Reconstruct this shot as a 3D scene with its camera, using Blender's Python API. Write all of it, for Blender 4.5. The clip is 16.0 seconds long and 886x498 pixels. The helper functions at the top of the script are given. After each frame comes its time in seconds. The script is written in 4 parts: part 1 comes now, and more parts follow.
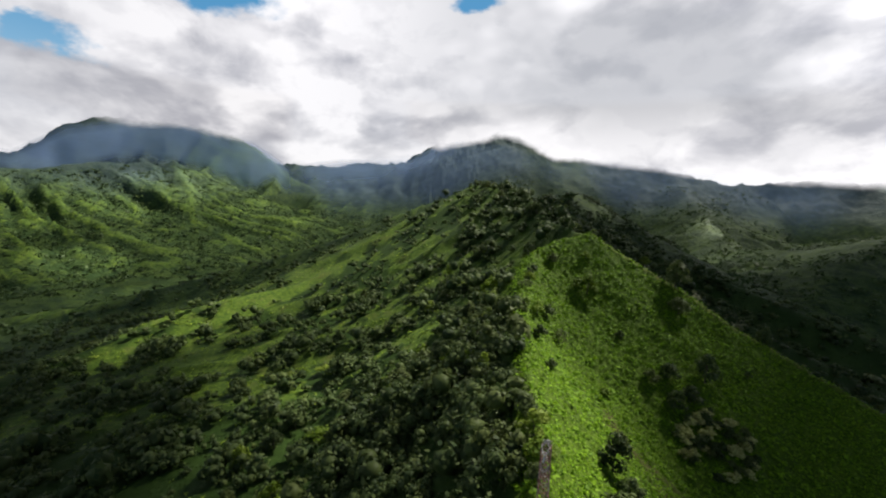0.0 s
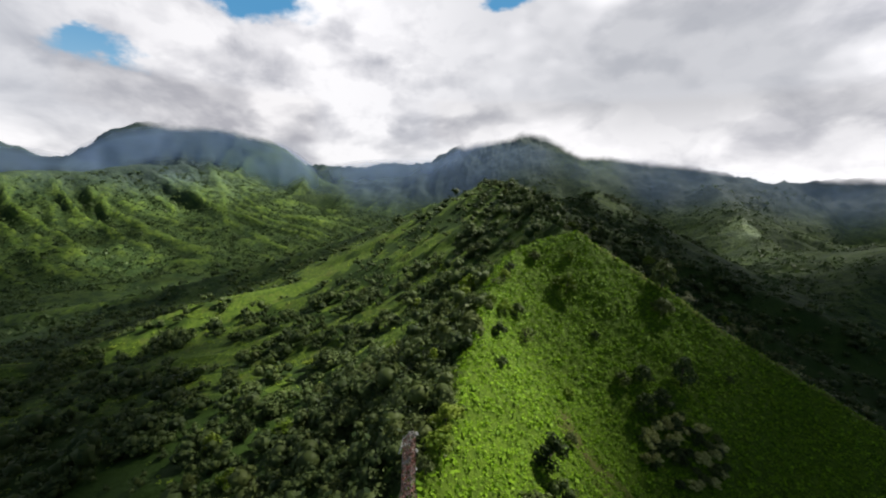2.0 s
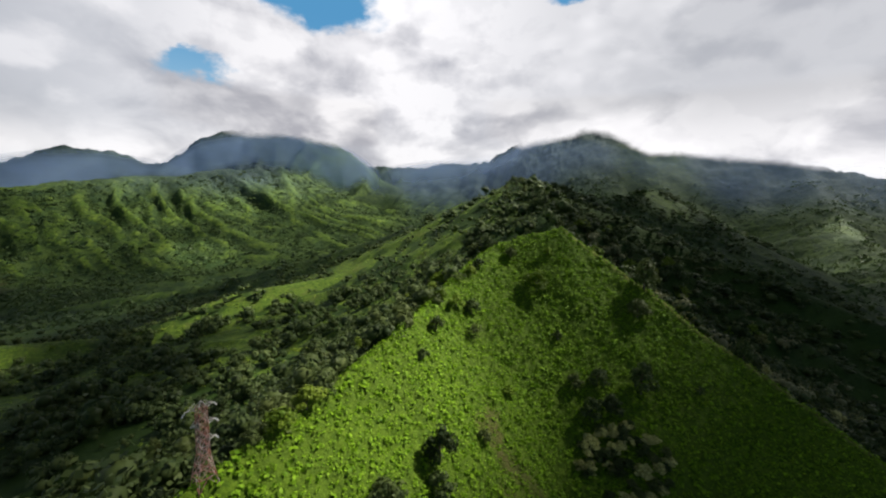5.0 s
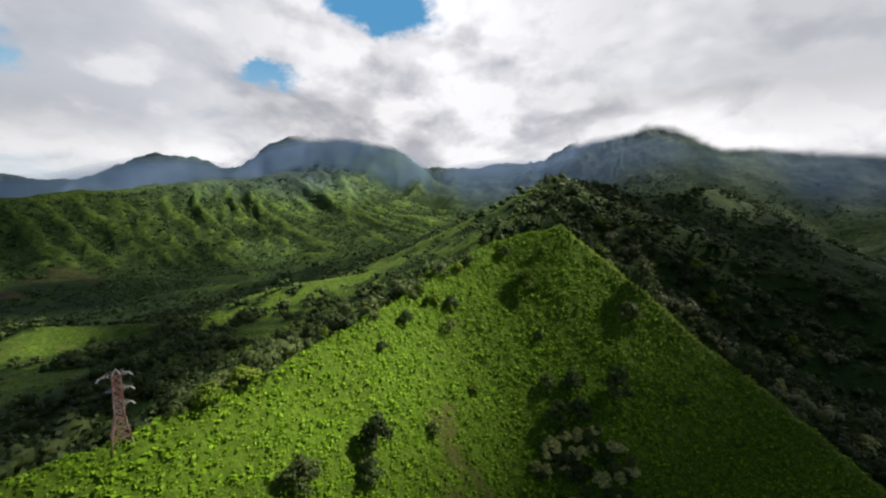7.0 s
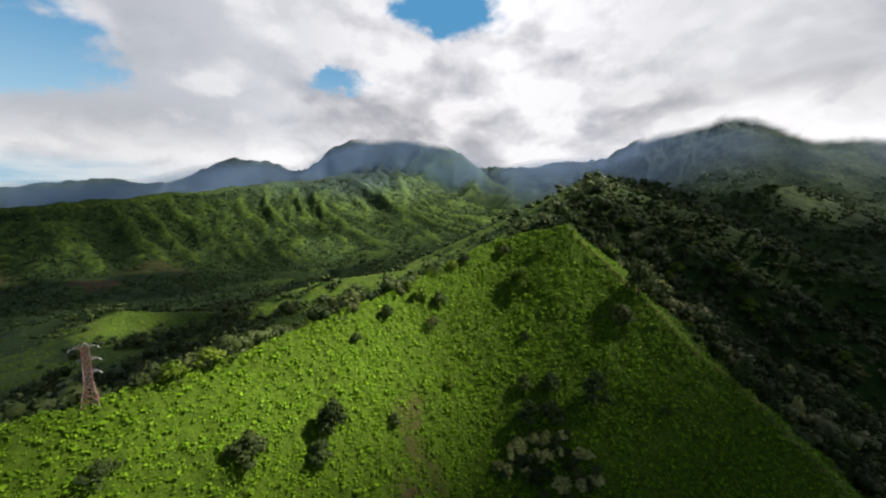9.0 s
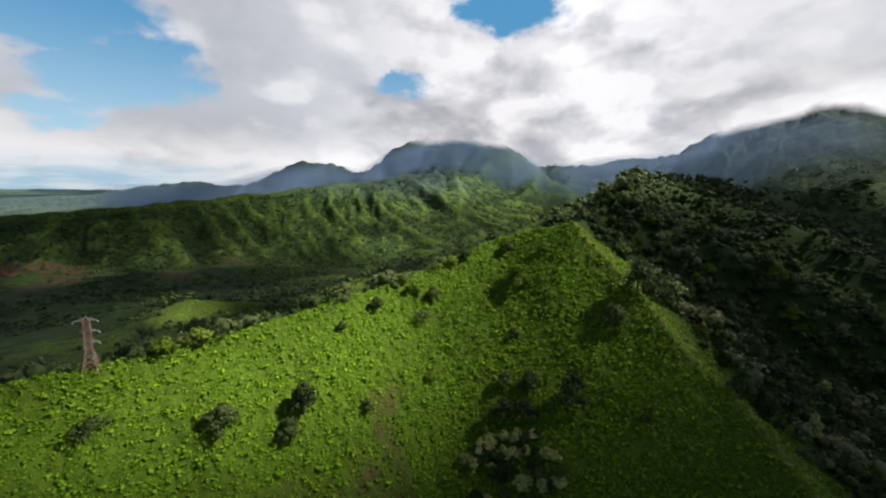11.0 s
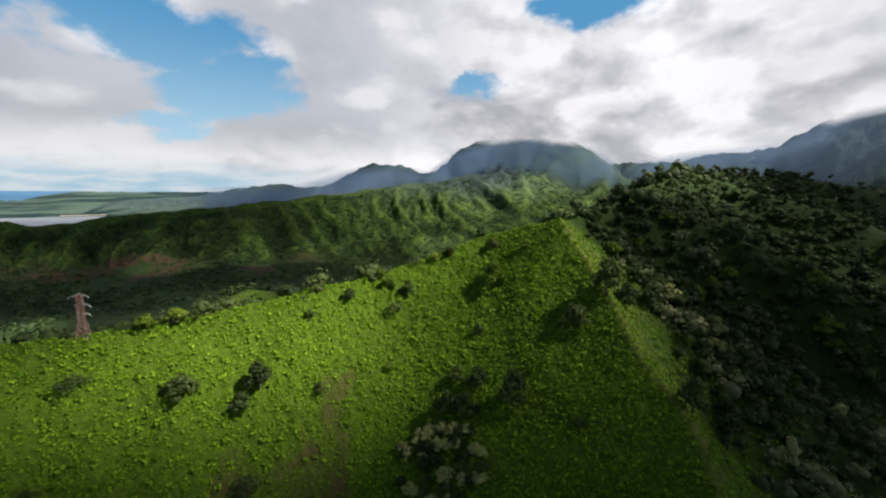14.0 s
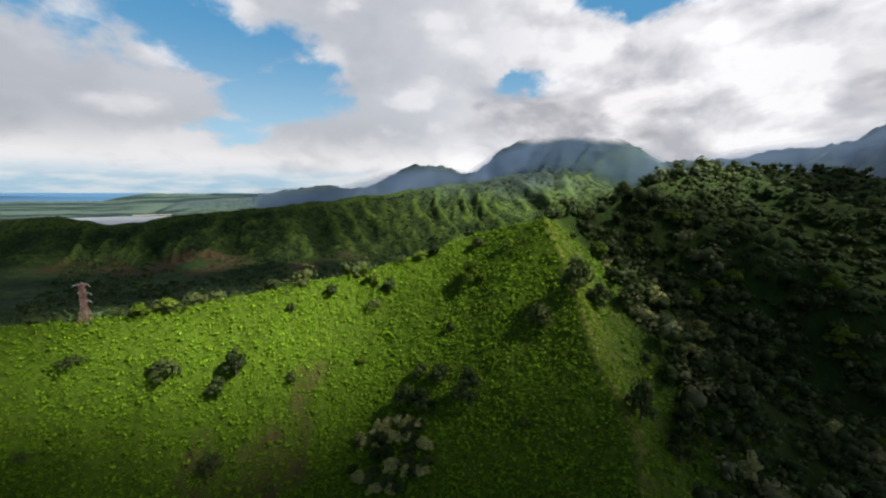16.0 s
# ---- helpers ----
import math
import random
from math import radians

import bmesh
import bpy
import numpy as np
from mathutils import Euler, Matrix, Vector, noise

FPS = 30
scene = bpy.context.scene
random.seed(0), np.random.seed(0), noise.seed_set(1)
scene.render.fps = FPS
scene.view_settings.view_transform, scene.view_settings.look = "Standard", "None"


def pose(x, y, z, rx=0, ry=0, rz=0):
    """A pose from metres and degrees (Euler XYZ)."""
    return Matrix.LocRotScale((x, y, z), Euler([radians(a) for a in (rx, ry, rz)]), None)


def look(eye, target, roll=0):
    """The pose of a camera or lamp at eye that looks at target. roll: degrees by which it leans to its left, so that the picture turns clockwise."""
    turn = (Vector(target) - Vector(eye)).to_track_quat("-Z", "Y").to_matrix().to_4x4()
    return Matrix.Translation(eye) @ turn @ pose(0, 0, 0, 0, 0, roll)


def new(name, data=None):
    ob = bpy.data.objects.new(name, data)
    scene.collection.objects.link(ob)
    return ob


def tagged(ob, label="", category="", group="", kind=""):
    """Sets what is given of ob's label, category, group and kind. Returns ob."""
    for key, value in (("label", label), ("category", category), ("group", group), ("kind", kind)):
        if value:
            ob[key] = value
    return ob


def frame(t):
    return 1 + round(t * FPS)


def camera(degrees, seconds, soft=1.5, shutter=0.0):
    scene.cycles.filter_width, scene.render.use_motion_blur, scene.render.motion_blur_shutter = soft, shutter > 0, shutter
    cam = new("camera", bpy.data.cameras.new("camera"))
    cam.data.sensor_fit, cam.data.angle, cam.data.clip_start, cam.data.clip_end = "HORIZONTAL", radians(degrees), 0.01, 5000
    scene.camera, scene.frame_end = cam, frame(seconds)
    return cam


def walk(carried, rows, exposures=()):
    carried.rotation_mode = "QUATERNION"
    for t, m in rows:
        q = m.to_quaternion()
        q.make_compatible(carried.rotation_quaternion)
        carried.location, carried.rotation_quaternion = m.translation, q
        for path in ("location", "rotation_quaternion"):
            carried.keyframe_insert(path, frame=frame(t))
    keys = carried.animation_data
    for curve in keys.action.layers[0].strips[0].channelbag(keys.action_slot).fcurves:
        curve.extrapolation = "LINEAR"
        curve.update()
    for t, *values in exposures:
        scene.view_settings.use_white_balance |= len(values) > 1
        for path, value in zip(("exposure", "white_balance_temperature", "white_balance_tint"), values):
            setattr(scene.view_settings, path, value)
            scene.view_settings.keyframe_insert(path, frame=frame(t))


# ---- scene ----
cam = camera(96.0, 16.0, soft=2.1)
METRES, EYE, TILT, LEAN, TURN = 330.0, 450.0, -7.0, -2.2, 0.0
ROWS = [
    (0.0, 0.0, 0.0, 0.0, 0.0, 0.0, -0.0),
    (0.5, 0.0242, -0.0001, -0.0009, 0.78, -0.0, -0.06),
    (1.0, 0.0507, 0.0001, -0.0022, 1.66, -0.02, -0.12),
    (1.5, 0.0787, 0.0005, -0.0034, 2.72, -0.05, -0.22),
    (2.0, 0.1085, 0.0016, -0.0048, 4.04, -0.06, -0.33),
    (2.5, 0.1392, 0.0033, -0.0057, 5.52, -0.08, -0.41),
    (3.0, 0.1703, 0.005, -0.0072, 6.94, -0.06, -0.55),
    (3.5, 0.2022, 0.0077, -0.0082, 8.4, -0.08, -0.65),
    (4.0, 0.2351, 0.0114, -0.0095, 9.91, -0.09, -0.81),
    (6.5, 0.4046, 0.0431, -0.0159, 18.79, -0.23, -1.63),
    (7.0, 0.4381, 0.0522, -0.0161, 21.16, -0.29, -1.86),
    (7.5, 0.4702, 0.0623, -0.0153, 23.42, -0.37, -2.08),
    (8.0, 0.5007, 0.073, -0.0149, 25.44, -0.44, -2.28),
    (8.5, 0.5301, 0.0848, -0.0151, 27.49, -0.53, -2.45),
    (9.0, 0.5591, 0.0974, -0.0156, 29.64, -0.61, -2.62),
    (11.5, 0.6925, 0.1727, -0.0174, 40.25, -1.15, -3.48),
    (12.0, 0.7172, 0.1906, -0.0171, 42.21, -1.25, -3.64),
    (12.5, 0.7411, 0.209, -0.0168, 44.05, -1.36, -3.76),
    (13.0, 0.7639, 0.2281, -0.0166, 45.44, -1.45, -3.89),
    (13.5, 0.786, 0.2481, -0.0157, 46.86, -1.54, -3.99),
    (14.0, 0.8083, 0.2694, -0.0146, 48.32, -1.65, -4.07),
    (14.5, 0.8307, 0.2913, -0.0135, 49.82, -1.76, -4.16),
    (15.0, 0.8517, 0.3134, -0.0122, 51.33, -1.87, -4.28),
    (15.5, 0.8722, 0.3359, -0.0105, 53.05, -1.98, -4.4),
    (16.0, 0.893, 0.3587, -0.009, 54.66, -2.08, -4.49),
]
walk(cam, [(t, pose(0, 0, EYE, TILT, LEAN, TURN) @ pose(METRES * x, METRES * y, METRES * z, 90 + pitch, roll, yaw)) for t, x, y, z, yaw, pitch, roll in ROWS],
     exposures=((0.0, 0.7), (16.0, 0.7)))

# ---- sky, sun and clouds ----
SUN_AZ, SUN_EL = 50.0, 48.0          # degrees right of +y, degrees above the horizon
SUN_DIR = Vector((math.cos(radians(SUN_EL)) * math.sin(radians(SUN_AZ)), math.cos(radians(SUN_EL)) * math.cos(radians(SUN_AZ)), math.sin(radians(SUN_EL))))


class Nodes:
    """Short hand for building a node tree."""

    def __init__(self, tree):
        self.t = tree
        tree.nodes.clear()

    def add(self, kind, **sets):
        n = self.t.nodes.new(kind)
        for k, v in sets.items():
            setattr(n, k, v)
        return n

    def put(self, socket, value):
        if isinstance(value, bpy.types.NodeSocket):
            self.t.links.new(value, socket)
        elif value is not None:
            socket.default_value = value

    def math(self, op, a, b=None, c=None, clamp=False):
        n = self.add("ShaderNodeMath", operation=op, use_clamp=clamp)
        for i, v in enumerate((a, b, c)):
            self.put(n.inputs[i], v)
        return n.outputs[0]

    def vec(self, op, a, b=None, scale=None):
        n = self.add("ShaderNodeVectorMath", operation=op)
        self.put(n.inputs[0], a)
        self.put(n.inputs[1], b)
        if scale is not None:
            self.put(n.inputs["Scale"], scale)
        return n.outputs["Value"] if op in ("DOT_PRODUCT", "LENGTH") else n.outputs[0]

    def noise(self, vector, scale, detail=4.0, rough=0.55, distortion=0.0, colour=False):
        n = self.add("ShaderNodeTexNoise")
        self.put(n.inputs["Vector"], vector)
        n.inputs["Scale"].default_value, n.inputs["Detail"].default_value = scale, detail
        n.inputs["Roughness"].default_value, n.inputs["Distortion"].default_value = rough, distortion
        return n.outputs["Color"] if colour else n.outputs[0]

    def remap(self, x, a, b, c=0.0, d=1.0, smooth=True):
        n = self.add("ShaderNodeMapRange", interpolation_type="SMOOTHSTEP" if smooth else "LINEAR", clamp=True)
        for i, v in enumerate((x, a, b, c, d)):
            self.put(n.inputs[i], v)
        return n.outputs[0]

    def mix(self, f, a, b, blend="MIX"):
        n = self.add("ShaderNodeMix", data_type="RGBA", blend_type=blend, clamp_factor=True)
        self.put(n.inputs[0], f)
        self.put(n.inputs[6], (*a, 1) if isinstance(a, tuple) and len(a) == 3 else a)
        self.put(n.inputs[7], (*b, 1) if isinstance(b, tuple) and len(b) == 3 else b)
        return n.outputs[2]

    def xyz(self, v):
        n = self.add("ShaderNodeSeparateXYZ")
        self.put(n.inputs[0], v)
        return n.outputs

    def join(self, x, y, z):
        n = self.add("ShaderNodeCombineXYZ")
        for i, v in enumerate((x, y, z)):
            self.put(n.inputs[i], v)
        return n.outputs[0]


# gaps of blue sky between the clouds: azimuth, elevation, half width, half height, weight
BLUE = ((-31, 22.5, 7, 3.6, 1.0), (-43.5, 13.2, 5, 1.6, 0.85), (4, 26, 4.5, 2.0, 0.9), (-84, 18, 13, 4.5, 1.0), (-76, 12, 8, 5.5, 1.0),
        (-104, 21, 10, 6, 1.0), (-81, 7.5, 6, 2.2, 0.7), (-18, 34, 8, 6, 0.6))


def cloud_colour(N, direction):
    """Sky colour with broken cloud for a unit direction."""
    x, y, z = N.xyz(direction)
    az = N.math("MULTIPLY", N.math("ARCTAN2", x, y), 180 / math.pi)
    el = N.math("MULTIPLY", N.math("ARCSINE", z), 180 / math.pi)
    p = N.vec("MULTIPLY", direction, (1.0, 1.0, 1.7))
    warp = N.vec("SCALE", N.vec("SUBTRACT", N.noise(p, 5.0, 5, 0.6, colour=True), (0.5, 0.5, 0.5)), scale=15.0)
    wx, wy, wz = N.xyz(warp)
    az2, el2 = N.math("ADD", az, wx), N.math("ADD", el, N.math("MULTIPLY", wy, 0.6))
    gap = 0.0
    for a, e, ra, re, w in BLUE:
        q = N.math("ADD", N.math("POWER", N.math("ABSOLUTE", N.math("DIVIDE", N.math("SUBTRACT", az2, float(a)), float(ra))), 2.0),
                   N.math("POWER", N.math("ABSOLUTE", N.math("DIVIDE", N.math("SUBTRACT", el2, float(e)), float(re))), 2.0))
        g = N.math("MULTIPLY", N.math("EXPONENT", N.math("MULTIPLY", q, -0.9)), w)
        gap = N.math("MAXIMUM", gap, g)
    fine = N.noise(p, 9.0, 9, 0.58, 0.3)
    gap = N.math("ADD", gap, N.math("MULTIPLY", N.math("SUBTRACT", fine, 0.5), 0.9))
    clear = N.remap(gap, 0.32, 0.70)
    big = N.noise(N.vec("ADD", p, (3.1, 1.7, 0.4)), 2.3, 5, 0.5, 0.4)
    small = N.noise(N.vec("ADD", p, (0.6, 5.2, 2.0)), 6.5, 5, 0.52, 0.4)
    body = N.math("ADD", N.math("MULTIPLY", big, 0.6), N.math("MULTIPLY", small, 0.4))
    # billows, lighter on the side towards the sun
    toward = N.vec("ADD", p, tuple(SUN_DIR * 0.05))
    relief = N.math("SUBTRACT", N.noise(p, 7.0, 6, 0.55, 0.3), N.noise(toward, 7.0, 6, 0.55, 0.3))
    cell = N.add("ShaderNodeTexVoronoi", feature="SMOOTH_F1")
    N.put(cell.inputs["Vector"], N.vec("ADD", N.vec("MULTIPLY", p, (1.0, 1.0, 1.25)), N.vec("SCALE", warp, scale=0.012)))
    cell.inputs["Scale"].default_value, cell.inputs["Smoothness"].default_value = 7.0, 0.6
    puff = N.remap(cell.outputs["Distance"], 0.15, 0.62, 1.0, 0.0)
    body = N.math("ADD", N.math("MULTIPLY", body, 0.82), N.math("MULTIPLY", puff, 0.12))
    shade = N.math("ADD", N.remap(body, 0.30, 0.47, 0.0, 0.95), N.remap(relief, -0.10, 0.10, -0.10, 0.18), clamp=True)
    cloud = N.mix(shade, (0.50, 0.50, 0.55), (1.06, 1.04, 1.06))
    # darker grey cloud away from the sun and near the wet hills to the right
    glow = N.remap(N.vec("DOT_PRODUCT", direction, tuple(SUN_DIR)), 0.25, 0.8, 0.92, 1.08)
    middle = N.math("MULTIPLY", N.remap(az, -52.0, -36.0), N.remap(az, 6.0, -8.0))
    cloud = N.vec("SCALE", cloud, scale=N.math("MULTIPLY", glow, N.math("ADD", N.math("MULTIPLY", middle, -0.04), 1.0)))
    heavy = N.math("MULTIPLY", N.math("MULTIPLY", N.remap(az, -22.0, 14.0), N.remap(el, 6.0, 15.0, 0.35, 1.0)), N.remap(N.noise(p, 1.9, 4), 0.36, 0.56))
    cloud = N.mix(N.math("MULTIPLY", heavy, 0.76), cloud, (0.42, 0.43, 0.46))
    west = N.math("MULTIPLY", N.remap(az, -34.0, -62.0), N.math("MULTIPLY", N.remap(az, -128.0, -108.0), N.remap(el, 3.0, 9.0)))
    cloud = N.mix(N.math("MULTIPLY", west, N.remap(puff, 0.1, 1.0, 0.85, 0.4)), cloud, (0.47, 0.49, 0.54))
    cloud = N.vec("SCALE", cloud, scale=N.math("SUBTRACT", 1.0, N.math("MULTIPLY", N.math("MULTIPLY", N.remap(az, -52.0, -66.0), N.remap(el, 13.0, 7.0)), 0.15)))
    # sky out of view, overhead and behind, is darkened to cut ambient light
    cloud = N.mix(N.remap(el, 24.0, 40.0), cloud, (0.060, 0.078, 0.125))
    cloud = N.mix(N.remap(N.math("ABSOLUTE", N.math("ADD", az, 28.0)), 80.0, 115.0), cloud, (0.085, 0.115, 0.175))
    blue = N.mix(N.remap(el, 0.0, 22.0), (0.46, 0.68, 0.82), (0.085, 0.300, 0.550))
    sky = N.mix(clear, cloud, blue)
    low = N.mix(N.remap(N.noise(N.vec("MULTIPLY", direction, (1, 1, 7)), 7.0, 5), 0.42, 0.62), (0.36, 0.54, 0.68), (0.60, 0.68, 0.74))
    return N.mix(N.math("MULTIPLY", N.remap(el, 4.5, 1.0), N.remap(az, -55.0, -75.0)), sky, low), el


def make_world():
    world = bpy.data.worlds.new("sky")
    scene.world = world
    world.use_nodes = True
    N = Nodes(world.node_tree)
    direction = N.add("ShaderNodeTexCoord").outputs["Generated"]
    colour, el = cloud_colour(N, direction)
    nishita = N.add("ShaderNodeTexSky", sky_type="NISHITA", sun_disc=False, sun_elevation=radians(SUN_EL), sun_rotation=radians(SUN_AZ))
    colour = N.mix(1.0, colour, N.vec("SCALE", nishita.outputs[0], scale=0.006), "ADD")
    colour = N.mix(N.remap(el, -0.05, -0.25), colour, (0.06, 0.13, 0.22))
    bg = N.add("ShaderNodeBackground")
    N.put(bg.inputs[0], colour)
    bg.inputs[1].default_value = 0.62
    N.put(N.add("ShaderNodeOutputWorld").inputs[0], bg.outputs[0])


make_world()
sun = new("sun", bpy.data.lights.new("sun", "SUN"))
sun.data.energy, sun.data.angle, sun.data.color = 5.0, radians(0.53), (1.0, 0.95, 0.86)
sun.matrix_world = look(tuple(SUN_DIR * 100), (0, 0, 0))

# ---- numeric noise for the land ----


def hash2(i, j, seed):
    h = (i.astype(np.int64) * 374761393 + j.astype(np.int64) * 668265263 + seed * 974634777) & 0xFFFFFFFF
    h = ((h ^ (h >> 13)) * 1274126177) & 0xFFFFFFFF
    h = ((h ^ (h >> 16)) * 2246822519) & 0xFFFFFFFF
    return ((h ^ (h >> 13)) & 0xFFFFFF) / float(0xFFFFFF)


def value_noise(x, y, seed=0):
    i, j = np.floor(x), np.floor(y)
    u, v = x - i, y - j
    u, v = u * u * u * (u * (6 * u - 15) + 10), v * v * v * (v * (6 * v - 15) + 10)
    a, b, c, d = hash2(i, j, seed), hash2(i + 1, j, seed), hash2(i, j + 1, seed), hash2(i + 1, j + 1, seed)
    return (a * (1 - u) + b * u) * (1 - v) + (c * (1 - u) + d * u) * v - 0.5


def fbm(x, y, size, octaves, seed=0, gain=0.5):
    total, amp = 0.0, 1.0
    for k in range(octaves):
        total = total + amp * value_noise(x / size + 17.3 * k, y / size - 9.1 * k, seed + k)
        size, amp = size / 2.03, amp * gain
    return total


def cells(x, y, size, seed=0):
    """Distance to the nearest of scattered points, 0 at a point, about 1 between them."""
    x, y = x / size, y / size
    i, j = np.floor(x), np.floor(y)
    best = np.full(np.shape(x), 9.0)
    for di in (-1, 0, 1):
        for dj in (-1, 0, 1):
            px = i + di + hash2(i + di, j + dj, seed)
            py = j + dj + hash2(i + di, j + dj, seed + 71)
            best = np.minimum(best, (px - x) ** 2 + (py - y) ** 2)
    return np.sqrt(best)


def step(x, a, b):
    t = np.clip((x - a) / (b - a), 0, 1)
    return t * t * (3 - 2 * t)


# ---- the land: crests as (x, y, height relative to the first eye, slope to the left of travel, slope to the right) ----
MAIN_CREST = ((-160, -420, -150, .7, .8), (-30, -120, -95, .8, .9), (12, 0, -70, .8, 1.0), (18, 55, -70, .8, 1.0), (25, 81, -73, .8, 1.05), (33, 130, -69, .8, 1.1), (40, 175, -65, .8, 1.0),
              (45, 218, -61, .8, .85), (56, 268, -48, .8, .75), (72, 302, -36, .75, .75), (96, 318, -27, .7, .75), (120, 322, -24, .7, .8))
APEX_SPUR = ((120, 322, -24, .9, .8), (150, 303, -42, .9, .75), (175, 285, -58, .9, .7), (197, 268, -76, .9, .62), (224, 254, -91, .85, .5), (247, 226, -106, .8, .42),
             (275, 190, -124, .8, .4), (310, 140, -150, .8, .45), (360, 60, -190, .8, .5))
HILL_CREST = ((120, 322, -25, .8, .9), (104, 400, -16, .8, .9), (112, 450, -2, .75, .9), (95, 600, 18, .7, .8), (57, 745, 31, .6, .7), (141, 885, 25, .6, .6), (260, 1060, 5, .6, .6),
              (433, 1269, 34, .6, .6), (620, 1500, -20, .6, .6), (900, 1900, -120, .6, .6))
WEST_SPUR = ((57, 745, 28, .5, .5), (-95, 805, -36, .5, .5), (-246, 872, -99, .5, .45), (-450, 870, -165, .5, .4), (-690, 849, -240, .4, .4), (-1000, 820, -300, .4, .4), (-1400, 800, -400, .4, .4))
SHOULDER = ((40, 690, 10, .5, .55), (-154, 665, -110, .35, .4), (-207, 600, -134, .3, .4), (-300, 545, -150, .3, .4), (-348, 519, -160, .3, .45), (-436, 415, -202, .3, .4),
            (-560, 320, -197, .35, .3), (-700, 320, -222, .35, .3), (-800, 300, -250, .3, .3), (-1000, 250, -300, .3, .3), (-1350, 200, -400, .3, .3))
APRON = ((40, -300, -170, .25, .25), (-40, 60, -146, .2, .2), (-90, 200, -146, .18, .2), (-90, 330, -142, .2, .2), (-60, 560, -110, .25, .3))
EAST_SPUR = ((112, 450, -5, .7, .8), (221, 468, -54, .7, .8), (340, 450, -120, .6, .7), (450, 420, -175, .5, .6), (600, 380, -240, .5, .5))
EAST_SPUR_FAR = ((90, 690, 22, .6, .6), (220, 690, -22, .6, .6), (330, 650, -66, .6, .6), (450, 585, -112, .5, .6), (620, 480, -180, .5, .5), (850, 380, -260, .4, .4))
LEFT_RANGE = ((-3300, -900, -190, .55, .55), (-3000, -390, -138, .55, .55), (-2950, -137, -192, .55, .55), (-2940, 160, -160, .55, .55), (-2880, 350, -150, .55, .55), (-2850, 640, -112, .55, .55), (-2840, 1200, -70, .55, .55),
              (-2800, 1560, -10, .55, .55), (-2650, 2060, 58, .55, .55), (-2450, 2500, 110, .55, .55), (-2150, 3230, 225, .5, .5))
MID_PEAK = ((-2150, 3230, 225, .5, .5), (-2000, 3050, 150, .5, .5), (-1750, 2800, -20, .5, .5), (-1600, 2560, -140, .45, .45), (-1450, 2350, -270, .4, .4))
BIG_MOUNTAIN = ((-3350, 2700, 150, .5, .6), (-3220, 3090, 262, .6, .7), (-3050, 3280, 470, .7, .8), (-2850, 3480, 590, .7, .8), (-2550, 3800, 690, .7, .8), (-2250, 3900, 640, .7, .8), (-1900, 3950, 470, .6, .7), (-1620, 3900, 290, .6, .6), (-1200, 3900, 0, .5, .5),
                (-900, 3850, -190, .5, .5))
FAR_RANGE = ((-4093, 283, -80, .4, .4), (-4028, 849, -45, .4, .4), (-3925, 1287, 48, .45, .45), (-3866, 1473, 72, .45, .45), (-3758, 1758, 50, .45, .45), (-3621, 2053, 110, .5, .5), (-3540, 2205, 235, .55, .55),
             (-3453, 2353, 285, .55, .55), (-3258, 2643, 290, .55, .55), (-3150, 2785, 232, .5, .5), (-3000, 2850, 222, .4, .4))
VALLEY_HEAD = ((-1950, 4350, 330, .4, .4), (-1300, 4550, 330, .45, .45), (-600, 4600, 395, .5, .5))
CLOUD_MOUNTAIN = ((-1250, 3750, -230, .35, .35), (-850, 4000, 80, .4, .4), (-560, 4200, 270, .5, .5), (-280, 4350, 490, .6, .6), (160, 4400, 700, .6, .65), (620, 4350, 830, .6, .65), (1200, 4250, 700, .6, .6), (1900, 3850, 430, .55, .6), (2200, 3640, 290, .5, .6),
                  (2570, 3453, 232, .5, .6), (2750, 3300, 60, .5, .5), (2900, 3150, -150, .4, .4))
FRONT_SPUR = ((1100, 4150, 520, .5, .5), (1000, 3750, 320, .5, .5), (1000, 3300, 130, .45, .45), (1050, 2800, -60, .4, .4), (1100, 2400, -220, .4, .4))
RIGHT_SPUR = ((2000, 3600, 300, .5, .5), (1850, 3000, 60, .45, .45), (1627, 2431, -92, .4, .4), (1580, 2150, -190, .35, .35), (1500, 1950, -280, .3, .3))
RIGHT_FAR = ((2900, 4100, 260, .5, .5), (3400, 3800, 300, .5, .5), (4200, 3200, 280, .5, .5), (4800, 2200, 200, .5, .5))
RIGHT_HILL = ((900, 950, -215, .3, .3), (1150, 1120, -125, .3, .3), (1500, 1300, -70, .3, .3), (1900, 1500, -30, .3, .3), (2600, 1700, 40, .3, .3))


